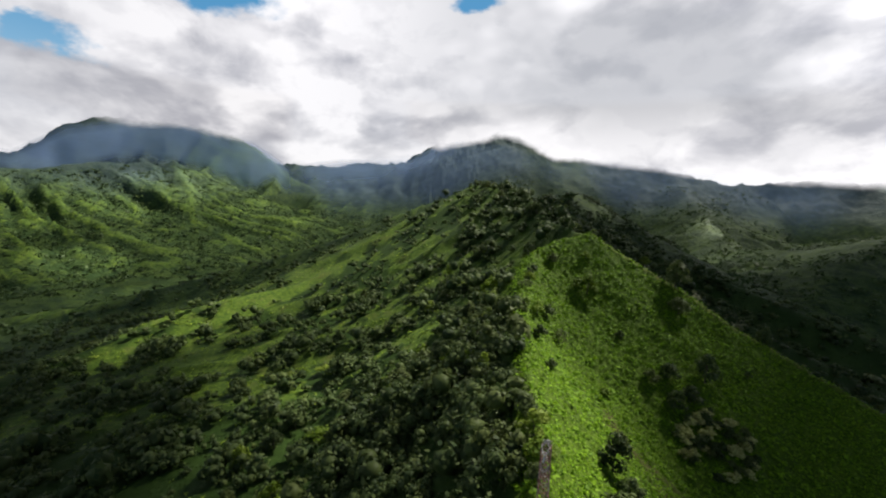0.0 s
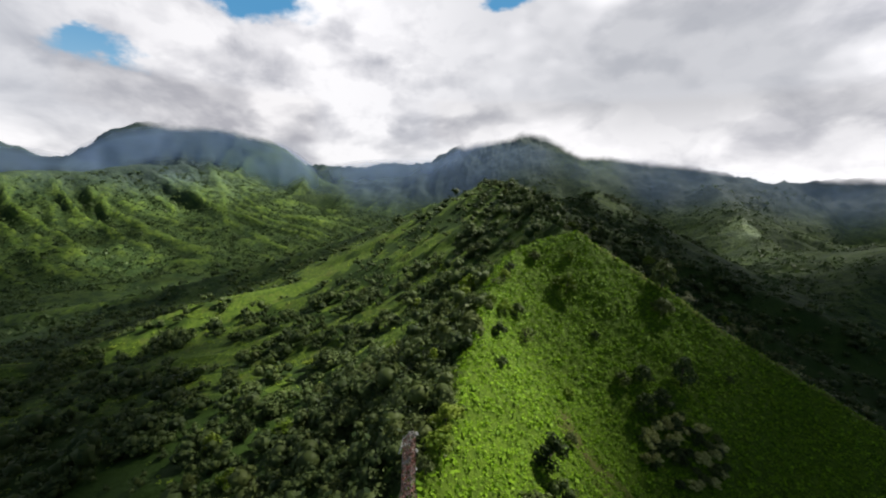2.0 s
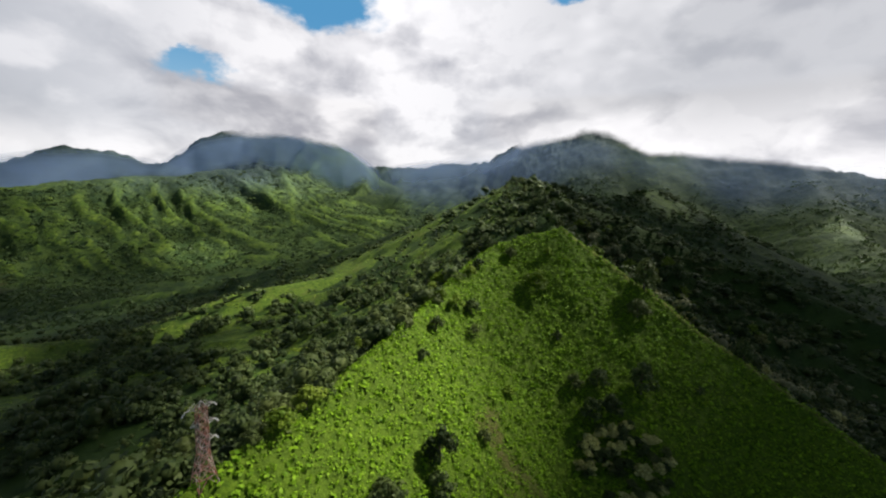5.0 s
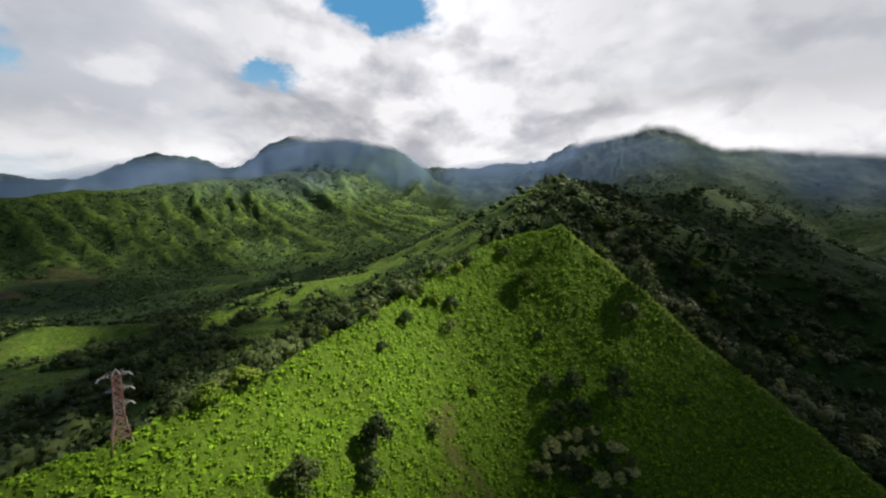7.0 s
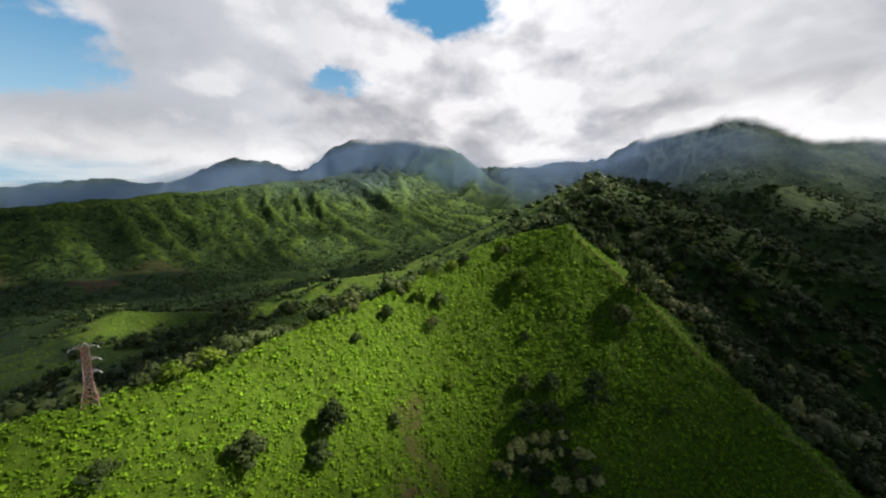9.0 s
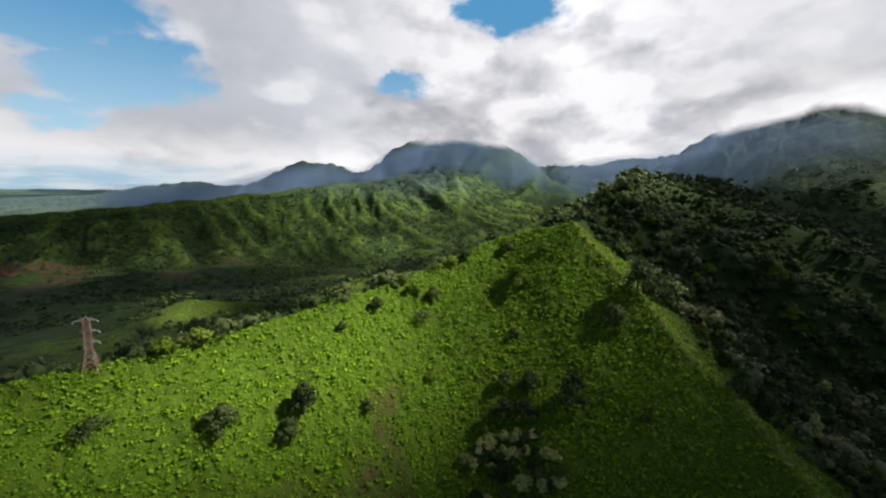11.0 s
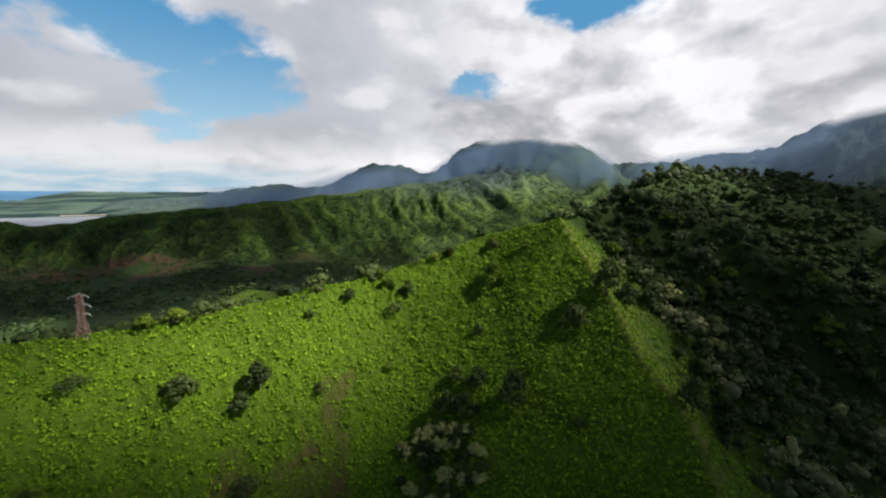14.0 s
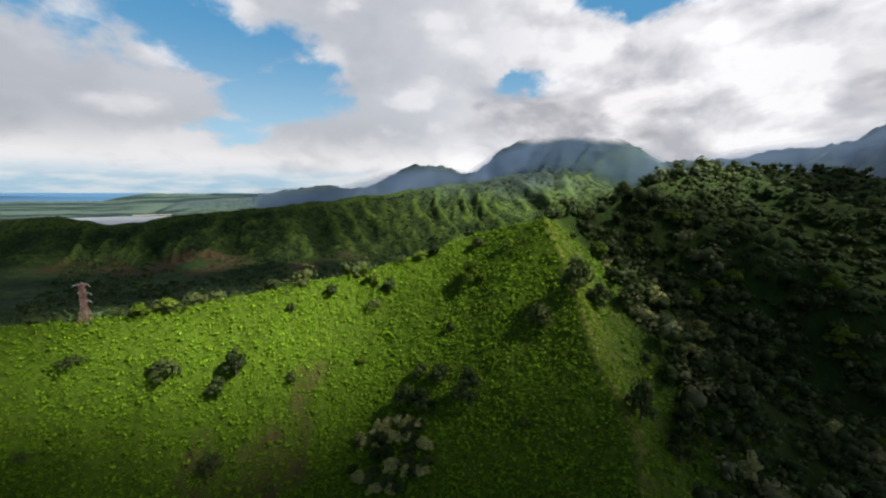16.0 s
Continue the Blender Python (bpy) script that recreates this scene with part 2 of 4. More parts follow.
def crest_height(x, y, crest, relief, flute=0.0, wave=100.0, seed=0, foot=0.2, crisp=False):
    """Height of the land that falls from a crest line to both sides, less steep farther down; flutes run down the sides."""
    total = np.zeros(np.shape(x))
    best = np.full(np.shape(x), 1e18)
    zc, slope, along = np.zeros(np.shape(x)), np.zeros(np.shape(x)), np.zeros(np.shape(x))
    run = 0.0
    for (x0, y0, z0, l0, r0), (x1, y1, z1, l1, r1) in zip(crest, crest[1:]):
        dx, dy = x1 - x0, y1 - y0
        size = math.hypot(dx, dy)
        t = np.clip(((x - x0) * dx + (y - y0) * dy) / size ** 2, 0, 1)
        ex, ey = x - x0 - t * dx, y - y0 - t * dy
        d = ex * ex + ey * ey + 1e-6
        left = 0.5 + 0.5 * (dx * ey - dy * ex) / (size * np.sqrt(d))
        w = 1.0 / (d * d * d * d + 1e-3)
        total += w
        best = np.minimum(best, d)
        zc += w * (z0 + t * (z1 - z0))
        slope += w * (left * (l0 + t * (l1 - l0)) + (1 - left) * (r0 + t * (r1 - r0)))
        along += w * (run + t * size)
        run += size
    zc, slope, along = zc / total, slope / total, along / total
    d = np.sqrt(best)
    h = zc - relief * (1 - np.exp(-np.maximum(slope - foot, 0.02) * d / relief)) - foot * d
    if flute:
        side = along + fbm(x, y, wave * 1.5, 2, seed + 9) * wave * 0.8
        ribs = np.abs(value_noise(side / wave, d / (wave * 5), seed) * 2) + 0.5 * np.abs(value_noise(side / wave * 2.3, d / (wave * 3), seed + 5) * 2)
        if crisp:
            side = along + fbm(x, y, wave * 4, 2, seed + 9) * wave * 1.1
            ribs = 1.25 * np.abs(value_noise(side / wave, d / (wave * 14), seed) * 2) + 0.55 * np.abs(value_noise(side / wave * 2.6 + d / wave, d / (wave * 4), seed + 5) * 2)
            ribs = ribs + 0.22 * np.abs(value_noise(x / 46, y / 46, seed + 7) * 2)
            return h - flute * (ribs - 0.3) * step(d, wave * 0.05, wave * 2.2) * np.exp(-d / (wave * 10))
        h = h - flute * (ribs - 0.15) * step(d, wave * 0.08, wave * 1.3) * np.exp(-d / (wave * 9))
    return h


def soft_max(parts, k):
    top = np.maximum.reduce(parts)
    return top + k * np.log(sum(np.exp((p - top) / k) for p in parts))


def land(x, y):
    """Bare land, relative to the first eye."""
    x, y = np.asarray(x, float), np.asarray(y, float)
    wx, wy = x + 5 * fbm(x, y, 38, 3, 40), y + 5 * fbm(x, y, 38, 3, 50)
    near = [crest_height(x, y, MAIN_CREST, 150, 3, 26, 1), crest_height(x, y, APEX_SPUR, 150, 3, 24, 2), crest_height(x, y, HILL_CREST, 200, 9, 42, 3), crest_height(wx, wy, WEST_SPUR, 220, 12, 60, 4, foot=0.16),
            crest_height(wx, wy, SHOULDER, 160, 10, 55, 5, foot=0.16), crest_height(wx, wy, APRON, 160, 9, 45, 6, foot=0.14), crest_height(wx, wy, EAST_SPUR, 200, 8, 40, 7), crest_height(wx, wy, EAST_SPUR_FAR, 220, 10, 60, 8)]
    far = [crest_height(x, y, LEFT_RANGE, 330, 92, 130, 11, foot=0.12, crisp=True), crest_height(x, y, MID_PEAK, 420, 85, 130, 12, foot=0.12, crisp=True), crest_height(x, y, BIG_MOUNTAIN, 1000, 100, 230, 13, crisp=True), crest_height(x, y, FAR_RANGE, 900, 60, 350, 14, foot=0.12, crisp=True),
           crest_height(x, y, VALLEY_HEAD, 900, 90, 300, 15, crisp=True), crest_height(x, y, CLOUD_MOUNTAIN, 1100, 14, 200, 16, crisp=True), crest_height(x, y, FRONT_SPUR, 700, 40, 220, 17, crisp=True), crest_height(x, y, RIGHT_SPUR, 500, 60, 200, 18, foot=0.12, crisp=True),
           crest_height(x, y, RIGHT_FAR, 900, 90, 300, 19), crest_height(x, y, RIGHT_HILL, 400, 40, 200, 20, foot=0.12)]
    r = np.hypot(x, y)
    az = np.degrees(np.arctan2(x, y))
    plain = -395 + 10 * fbm(x, y, 260, 4, 60) + 60 * step(y, 2600, 4200) * step(x, -1500, -300)
    coast = np.where(az < -70, -395 + 213 * step(r, 2900, 3600) + 170 * np.clip((r - 4100) / 1050, 0, 1) * (1 - 0.28 * step(-az, 89.5, 94)), -400)
    rb, ab = np.hypot(x - 295, y - 117), -np.degrees(np.arctan2(x - 295, y - 117))
    coast = coast - 75 * step(rb, 3380, 3480) * step(rb, 4110, 4030) * step(ab, 88.6, 89.8) * step(ab, 98.6, 97.4)
    h = soft_max([soft_max(near, 3.0), soft_max(far, 14.0), np.maximum(plain, coast)], 5.0)
    rough = np.clip(r / 2500, 0.02, 1)
    h = h + fbm(x, y, 95, 4, 85) * 42 * step(r, 3500, 3950) * step(h, -60, 60)
    return h + fbm(x, y, 30, 3, 70) * 2.2 * (1 - rough) + fbm(x, y, 210, 5, 80) * 34 * np.clip((r - 900) / 2500, 0, 1) * (1 - 0.75 * step(r, 4300, 4650)) * np.where((az < -70) & (r > 3000), 0.3, 1)


def spaced(a, b, fine, growth, top, low, high, extra=()):
    """Coordinates from low to high, even and fine between a and b and wider apart outside."""
    mid = list(np.arange(a, b, fine))
    up, s = [mid[-1]], fine
    while up[-1] < high:
        s = min(s * growth, top)
        up.append(up[-1] + s)
    down, s = [a], fine
    while down[-1] > low:
        s = min(s * growth, top)
        down.append(down[-1] - s)
    line = np.array(down[:0:-1] + mid + up[1:])
    for lo, hi, gap in extra:
        line = np.concatenate([line[line < lo], np.arange(lo, hi, gap), line[line >= hi]])
    return line


def grid_mesh(name, xs, ys, z):
    nx, ny = len(xs), len(ys)
    X, Y = np.meshgrid(xs, ys)
    co = np.stack([X.ravel(), Y.ravel(), z.ravel()], 1).astype(np.float32)
    i = (np.arange(ny - 1)[:, None] * nx + np.arange(nx - 1)[None, :]).ravel()
    quads = np.stack([i, i + 1, i + nx + 1, i + nx], 1).astype(np.int32)
    me = bpy.data.meshes.new(name)
    me.vertices.add(len(co))
    me.vertices.foreach_set("co", co.ravel())
    me.loops.add(quads.size)
    me.loops.foreach_set("vertex_index", quads.ravel())
    me.polygons.add(len(quads))
    me.polygons.foreach_set("loop_start", np.arange(0, quads.size, 4, dtype=np.int32))
    me.update()
    me.validate()
    me.polygons.foreach_set("use_smooth", np.ones(len(quads), bool))
    return me


def field(me, name, values):
    """A number for every vertex, for the material."""
    a = me.attributes.new(name, "FLOAT", "POINT")
    a.data.foreach_set("value", np.asarray(values, np.float32).ravel())


XS = spaced(-45, 300, 1.5, 1.036, 27, -5300, 5200, ((-2900, -1500, 15),))
YS = spaced(30, 400, 1.5, 1.036, 27, -1500, 5000, ((300 + 900, 3300, 16),))
GX, GY = np.meshgrid(XS, YS)
GZ = land(GX, GY)
CREST_Y = np.array([p[1] for p in MAIN_CREST[:-2]], float)
CREST_X = np.array([p[0] for p in MAIN_CREST[:-2]], float)


def blob(x, y, cx, cy, rx, ry, turn=0.0):
    """1 in the middle of an ellipse, falling to 0 about its edge."""
    c, s = math.cos(radians(turn)), math.sin(radians(turn))
    u, v = (x - cx) * c + (y - cy) * s, (y - cy) * c - (x - cx) * s
    return step(1.35 - np.hypot(u / rx, v / ry), 0.0, 0.7)


def spur_side(x, y):
    """Metres to the far (hill) side of the apex spur, negative in the bowl."""
    best, side = np.full(np.shape(x), 1e18), np.zeros(np.shape(x))
    for (x0, y0, *_), (x1, y1, *_) in zip(APEX_SPUR, APEX_SPUR[1:]):
        dx, dy = x1 - x0, y1 - y0
        size = math.hypot(dx, dy)
        t = np.clip(((x - x0) * dx + (y - y0) * dy) / size ** 2, 0, 1)
        ex, ey = x - x0 - t * dx, y - y0 - t * dy
        d = np.hypot(ex, ey)
        near = d < best
        side = np.where(near, np.where(dx * ey - dy * ex > 0, d, -d), side)
        best = np.where(near, d, best)
    return side


def wooded(x, y):
    """How densely trees stand, 0 to 1."""
    x, y = np.asarray(x, float), np.asarray(y, float)
    n = fbm(x, y, 46, 4, 130) * 2
    n2 = fbm(x, y, 17, 3, 140) * 2
    west = np.interp(y, CREST_Y, CREST_X) - x
    near_west = step(west, 3, 8) * step(west, 105, 85) * step(y, 30, 60) * step(y, 262, 235) * (1 - 0.95 * blob(x, y, -44, 222, 11, 62, -35)) * 0.9
    canopy = step(west, 70, 95) * step(west, 380, 300) * step(y, -80, 0) * step(y, 285, 255) * 0.85
    patchy = step(west, 8, 20) * step(y, 240, 275) * step(n + 0.8 * n2, -0.06, 0.14) * 0.85
    patchy = np.maximum(patchy, 0.75 * step(-x, 400, 500) * step(n + 0.7 * n2, -0.25, 0.1))
    patchy = patchy * (1 - blob(x, y, -555, 306, 80, 24, 27))
    side = spur_side(x, y)
    gully = step(side, 24, 46) * step(side, 190, 110) * step(x, 125, 160) * (0.6 + 0.4 * step(n + n2, -0.4, 0.1))
    hill = step(side, 8, 20) * step(y, 330, 350) * step(x, 70, 100) * (0.72 + 0.25 * step(n + n2, -0.25, 0.2))
    hill = np.maximum(hill, gully)
    top = step(y, 370, 420) * step(x, -45, 20) * step(x, 230, 160) * step(y, 960, 860) * (0.12 + 0.75 * step(n + n2, -0.2, 0.2))
    r = np.hypot(x, y)
    d = np.maximum.reduce([near_west, canopy, patchy, hill, top])
    far = step(fbm(x, y, 240, 4, 150) * 2 + 0.5 * n, -0.35, 0.25) * 0.9
    return np.where(r < 900, d, np.maximum(d * step(r, 1200, 900), far * step(r, 850, 1100)))


def dry_ground(x, y):
    """Brown patches of dead fern."""
    w = fbm(x, y, 22, 3, 170) * 26
    return np.clip(np.maximum.reduce([blob(x + w, y, 108, 150, 14, 22, 20), blob(x, y + w, 96, 120, 11, 9), 0.9 * blob(x + w, y, 112, 118, 12, 12), 0.7 * blob(x + w, y, 92, 175, 7, 14),
                                      0.8 * blob(x + w, y, 88, 395, 20, 40), 0.9 * blob(x + w, y, 104, 545, 26, 50), 0.6 * blob(x, y + w, -190, 250, 30, 14)]) * (0.8 + fbm(x, y, 9, 3, 180)), 0, 1)


def bare_soil(x, y):
    """Red earth on the far foothills."""
    w = fbm(x, y, 120, 4, 190) * 2
    return np.clip((blob(x, y, -2230, 200, 300, 330, 10) + blob(x, y, -1830, 650, 130, 170) + 0.5 * blob(x, y, -2430, -260, 180, 220) + 0.4 * blob(x, y, -2000, 1000, 160, 160)) * step(w, -0.15, 0.25), 0, 0.9)


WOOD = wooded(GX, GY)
STEP = np.maximum(np.gradient(XS)[None, :] + 0 * GX, np.gradient(YS)[:, None] + 0 * GY)
LUMP = (0.55 - cells(GX, GY, 3.1, 3)) * 1.7 + (0.5 - cells(GX + 40, GY, 6.5, 5)) * 1.5 + fbm(GX, GY, 1.6, 2, 8) * 0.5
GZ = GZ + LUMP * step(STEP, 3.4, 1.6)
FAR_LUMP = (0.5 - cells(GX, GY, 52.0, 13)) * 6 * step(STEP, 5, 14) * step(np.hypot(GX, GY), 700, 1400) * step(GZ, -300, -240) * np.where(np.degrees(np.arctan2(GX, GY)) < -70, 0.5, 1.0)
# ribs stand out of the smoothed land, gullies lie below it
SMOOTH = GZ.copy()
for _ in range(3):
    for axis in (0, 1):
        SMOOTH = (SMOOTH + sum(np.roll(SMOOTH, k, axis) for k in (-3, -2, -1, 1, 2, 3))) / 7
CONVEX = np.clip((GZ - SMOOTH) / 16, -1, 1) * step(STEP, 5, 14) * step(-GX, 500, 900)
GZ = GZ + FAR_LUMP


def convex_at(x, y):
    return CONVEX[np.clip(np.searchsorted(YS, y), 0, len(YS) - 1), np.clip(np.searchsorted(XS, x), 0, len(XS) - 1)]


# unseen cloud layer set high above the view to shape the sunlight through its gaps: place of the sunlit land, half
# sizes, weight
NEAR_GAPS = ((34, 112, 32, 46, 0.85), (42, 165, 34, 52, 1.0), (44, 205, 24, 28, 1.0), (72, 165, 40, 52, 0.62), (80, 215, 44, 50, 0.5), (118, 258, 44, 40, 0.5), (25, 40, 30, 50, 0.15), (96, 285, 48, 52, 0.5), (146, 310, 30, 24, 0.6), (185, 275, 14, 30, 0.45), (-20, 300, 80, 70, 1.0), (10, 150, 22, 80, 0.75), (-60, 420, 120, 90, 0.5), (-30, 160, 55, 90, 0.32), (29, 98, 22, 52, 0.7),
             (-470, 260, 170, 90, 0.12), (-130, 680, 190, 130, 0.9), (70, 620, 70, 90, 0.35), (380, 1250, 120, 160, 0.35))
FAR_GAPS = ((-2500, 1650, 320, 300, 0.3), (-2050, 2300, 420, 420, 0.4), (-1700, 2650, 420, 420, 0.45), (-2300, -100, 300, 300, 0.15), (2100, 3000, 500, 500, 0.3), (-1900, 1400, 240, 300, 0.3),
            (-900, 3900, 500, 300, 0.5), (-1950, 3400, 420, 400, 0.85), (-1300, 3000, 350, 400, 0.7), (-700, 3300, 400, 300, 0.55), (900, 3500, 250, 350, 0.4), (-2350, 480, 260, 240, 0.1), (-2400, 900, 300, 300, 0.08),
            (-1000, 600, 200, 200, 0.2), (-4500, 100, 900, 1700, 0.85))
LIT_LAND = ((-575, 296, 130, 22, 1.0), (-1000, -50, 220, 60, 1.0), (-320, 490, 100, 52, 1.0), (-46, 232, 20, 56, 0.9), (6, 240, 30, 40, 0.9), (0, 620, 120, 170, 1.0), (58, 470, 40, 130, 0.85), (-1620, 1760, 260, 130, 0.9), (-1900, 2500, 170, 260, 0.9), (-1940, 3150, 160, 160, 0.9), (-1035, 2800, 90, 90, 0.9), (-2500, 2130, 180, 160, 0.8), (-2250, 2000, 700, 700, 0.3), (-2300, 3600, 1100, 700, 0.45), (1640, 2430, 80, 150, 1.0), (-1900, 2800, 380, 480, 1.0), (-2150, 2250, 420, 420, 0.7), (230, 640, 120, 90, 0.22), (-290, 540, 90, 46, 1.0), (-2235, 770, 300, 150, 0.3), (-2250, 384, 260, 200, 0.3))
LAYER_Z = 5450.0


def gap_over(x, y):
    """Where the sun's ray to the land at x, y meets the level that the gaps are named on."""
    run = (-90 - float(land(np.array([x], float), np.array([y], float))[0])) / math.tan(radians(SUN_EL))
    return x + run * math.sin(radians(SUN_AZ)), y + run * math.cos(radians(SUN_AZ))


LIT_GAPS = tuple((*gap_over(x, y), rx, ry, w) for x, y, rx, ry, w in LIT_LAND)


def make_cloud_layer():
    m = bpy.data.materials.new("cloud_layer")
    m.use_nodes = True
    N = Nodes(m.node_tree)
    p = N.add("ShaderNodeNewGeometry").outputs["Position"]
    reach = (LAYER_Z - EYE + 90) / math.tan(radians(SUN_EL))
    ground_p = N.vec("SUBTRACT", p, (reach * math.sin(radians(SUN_AZ)), reach * math.cos(radians(SUN_AZ)), 0.0))
    warp = N.vec("SCALE", N.vec("SUBTRACT", N.noise(ground_p, 0.009, 1, 0.5, colour=True), (0.5, 0.5, 0.5)), scale=70.0)
    big = N.vec("SCALE", N.vec("SUBTRACT", N.noise(ground_p, 0.003, 3, 0.6, colour=True), (0.5, 0.5, 0.5)), scale=60.0)
    x, y, z = N.xyz(N.vec("ADD", ground_p, warp))
    gap = 0.0
    for gx, gy, rx, ry, w in NEAR_GAPS + FAR_GAPS + LIT_GAPS:
        q = N.math("ADD", N.math("POWER", N.math("ABSOLUTE", N.math("DIVIDE", N.math("SUBTRACT", x, float(gx)), float(rx))), 2.0),
                   N.math("POWER", N.math("ABSOLUTE", N.math("DIVIDE", N.math("SUBTRACT", y, float(gy)), float(ry))), 2.0))
        gap = N.math("MAXIMUM", gap, N.math("MULTIPLY", N.remap(q, 1.7, 0.35), w))
    thin = N.remap(N.noise(ground_p, 0.0024, 2, 0.5), 0.38, 0.66, 0.02, 0.34)
    gx0, gy0, gz0 = N.xyz(ground_p)
    # the layer lets less sun through over the east side and over the lower western slope
    thin = N.math("ADD", thin, N.math("MULTIPLY", N.remap(N.noise(ground_p, 0.0014, 1, 0.5), 0.40, 0.62, 0.08, 0.28), N.math("MULTIPLY", N.remap(gy0, 900.0, 1700.0), N.remap(gy0, 2500.0, 3200.0, 1.0, 0.2))))
    thin = N.math("MULTIPLY", thin, N.math("MAXIMUM", N.remap(gx0, 70.0, 190.0, 1.0, 0.04), N.remap(gy0, 900.0, 1700.0, 0.0, 0.8)))
    thin = N.math("MULTIPLY", thin, N.math("MAXIMUM", N.remap(gx0, -1500.0, -900.0), N.remap(gy0, 900.0, 1900.0, 0.12, 1.0)))
    thin = N.math("MULTIPLY", thin, N.remap(N.vec("LENGTH", N.vec("SUBTRACT", ground_p, (-270.0, 130.0, LAYER_Z))), 300.0, 560.0, 0.03, 1.0))
    gap = N.math("MAXIMUM", gap, thin)
    # small openings that leave spots of sun on the far slopes
    spot = N.math("MULTIPLY", N.remap(N.noise(ground_p, 0.0065, 3, 0.6), 0.52, 0.64, 0.0, 0.62), N.math("MULTIPLY", N.math("MULTIPLY", N.remap(gx0, -500.0, -900.0), N.remap(gx0, -3400.0, -3000.0)), N.remap(gy0, 1000.0, 1700.0)))
    gap = N.math("MAXIMUM", gap, N.math("MAXIMUM", spot, N.math("MULTIPLY", N.remap(gy0, 1500.0, 2400.0, 0.0, 0.48), N.math("MULTIPLY", N.remap(gx0, 900.0, 100.0), N.remap(gx0, -3500.0, -2900.0, 0.35, 1.0)))))
    t = N.add("ShaderNodeBsdfTranslucent")
    t.inputs[0].default_value = (0.07, 0.075, 0.08, 1)
    clear = N.add("ShaderNodeBsdfTransparent")
    mixer = N.add("ShaderNodeMixShader")
    N.put(mixer.inputs[0], gap)
    N.put(mixer.inputs[1], t.outputs[0])
    N.put(mixer.inputs[2], clear.outputs[0])
    N.put(N.add("ShaderNodeOutputMaterial").inputs[0], mixer.outputs[0])
    xs, ys = np.linspace(-1700, 7000, 28), np.linspace(1200, 7600, 24)
    X, Y = np.meshgrid(xs, ys)
    me = grid_mesh("cloud_layer", xs, ys, LAYER_Z + 30 * fbm(X, Y, 700, 3, 5))
    me.materials.append(m)
    tagged(new("cloud_layer", me), "unseen grey broken cloud layer set to shape sunlight on the ridges", "cloud", kind="structure")


make_cloud_layer()


# ---- materials ----
def material(name):
    m = bpy.data.materials.new(name)
    m.use_nodes = True
    N = Nodes(m.node_tree)
    out = N.add("ShaderNodeOutputMaterial")
    b = N.add("ShaderNodeBsdfPrincipled")
    N.put(out.inputs[0], b.outputs[0])
    return m, N, b


def attribute(N, name):
    return N.add("ShaderNodeAttribute", attribute_name=name).outputs["Fac"]


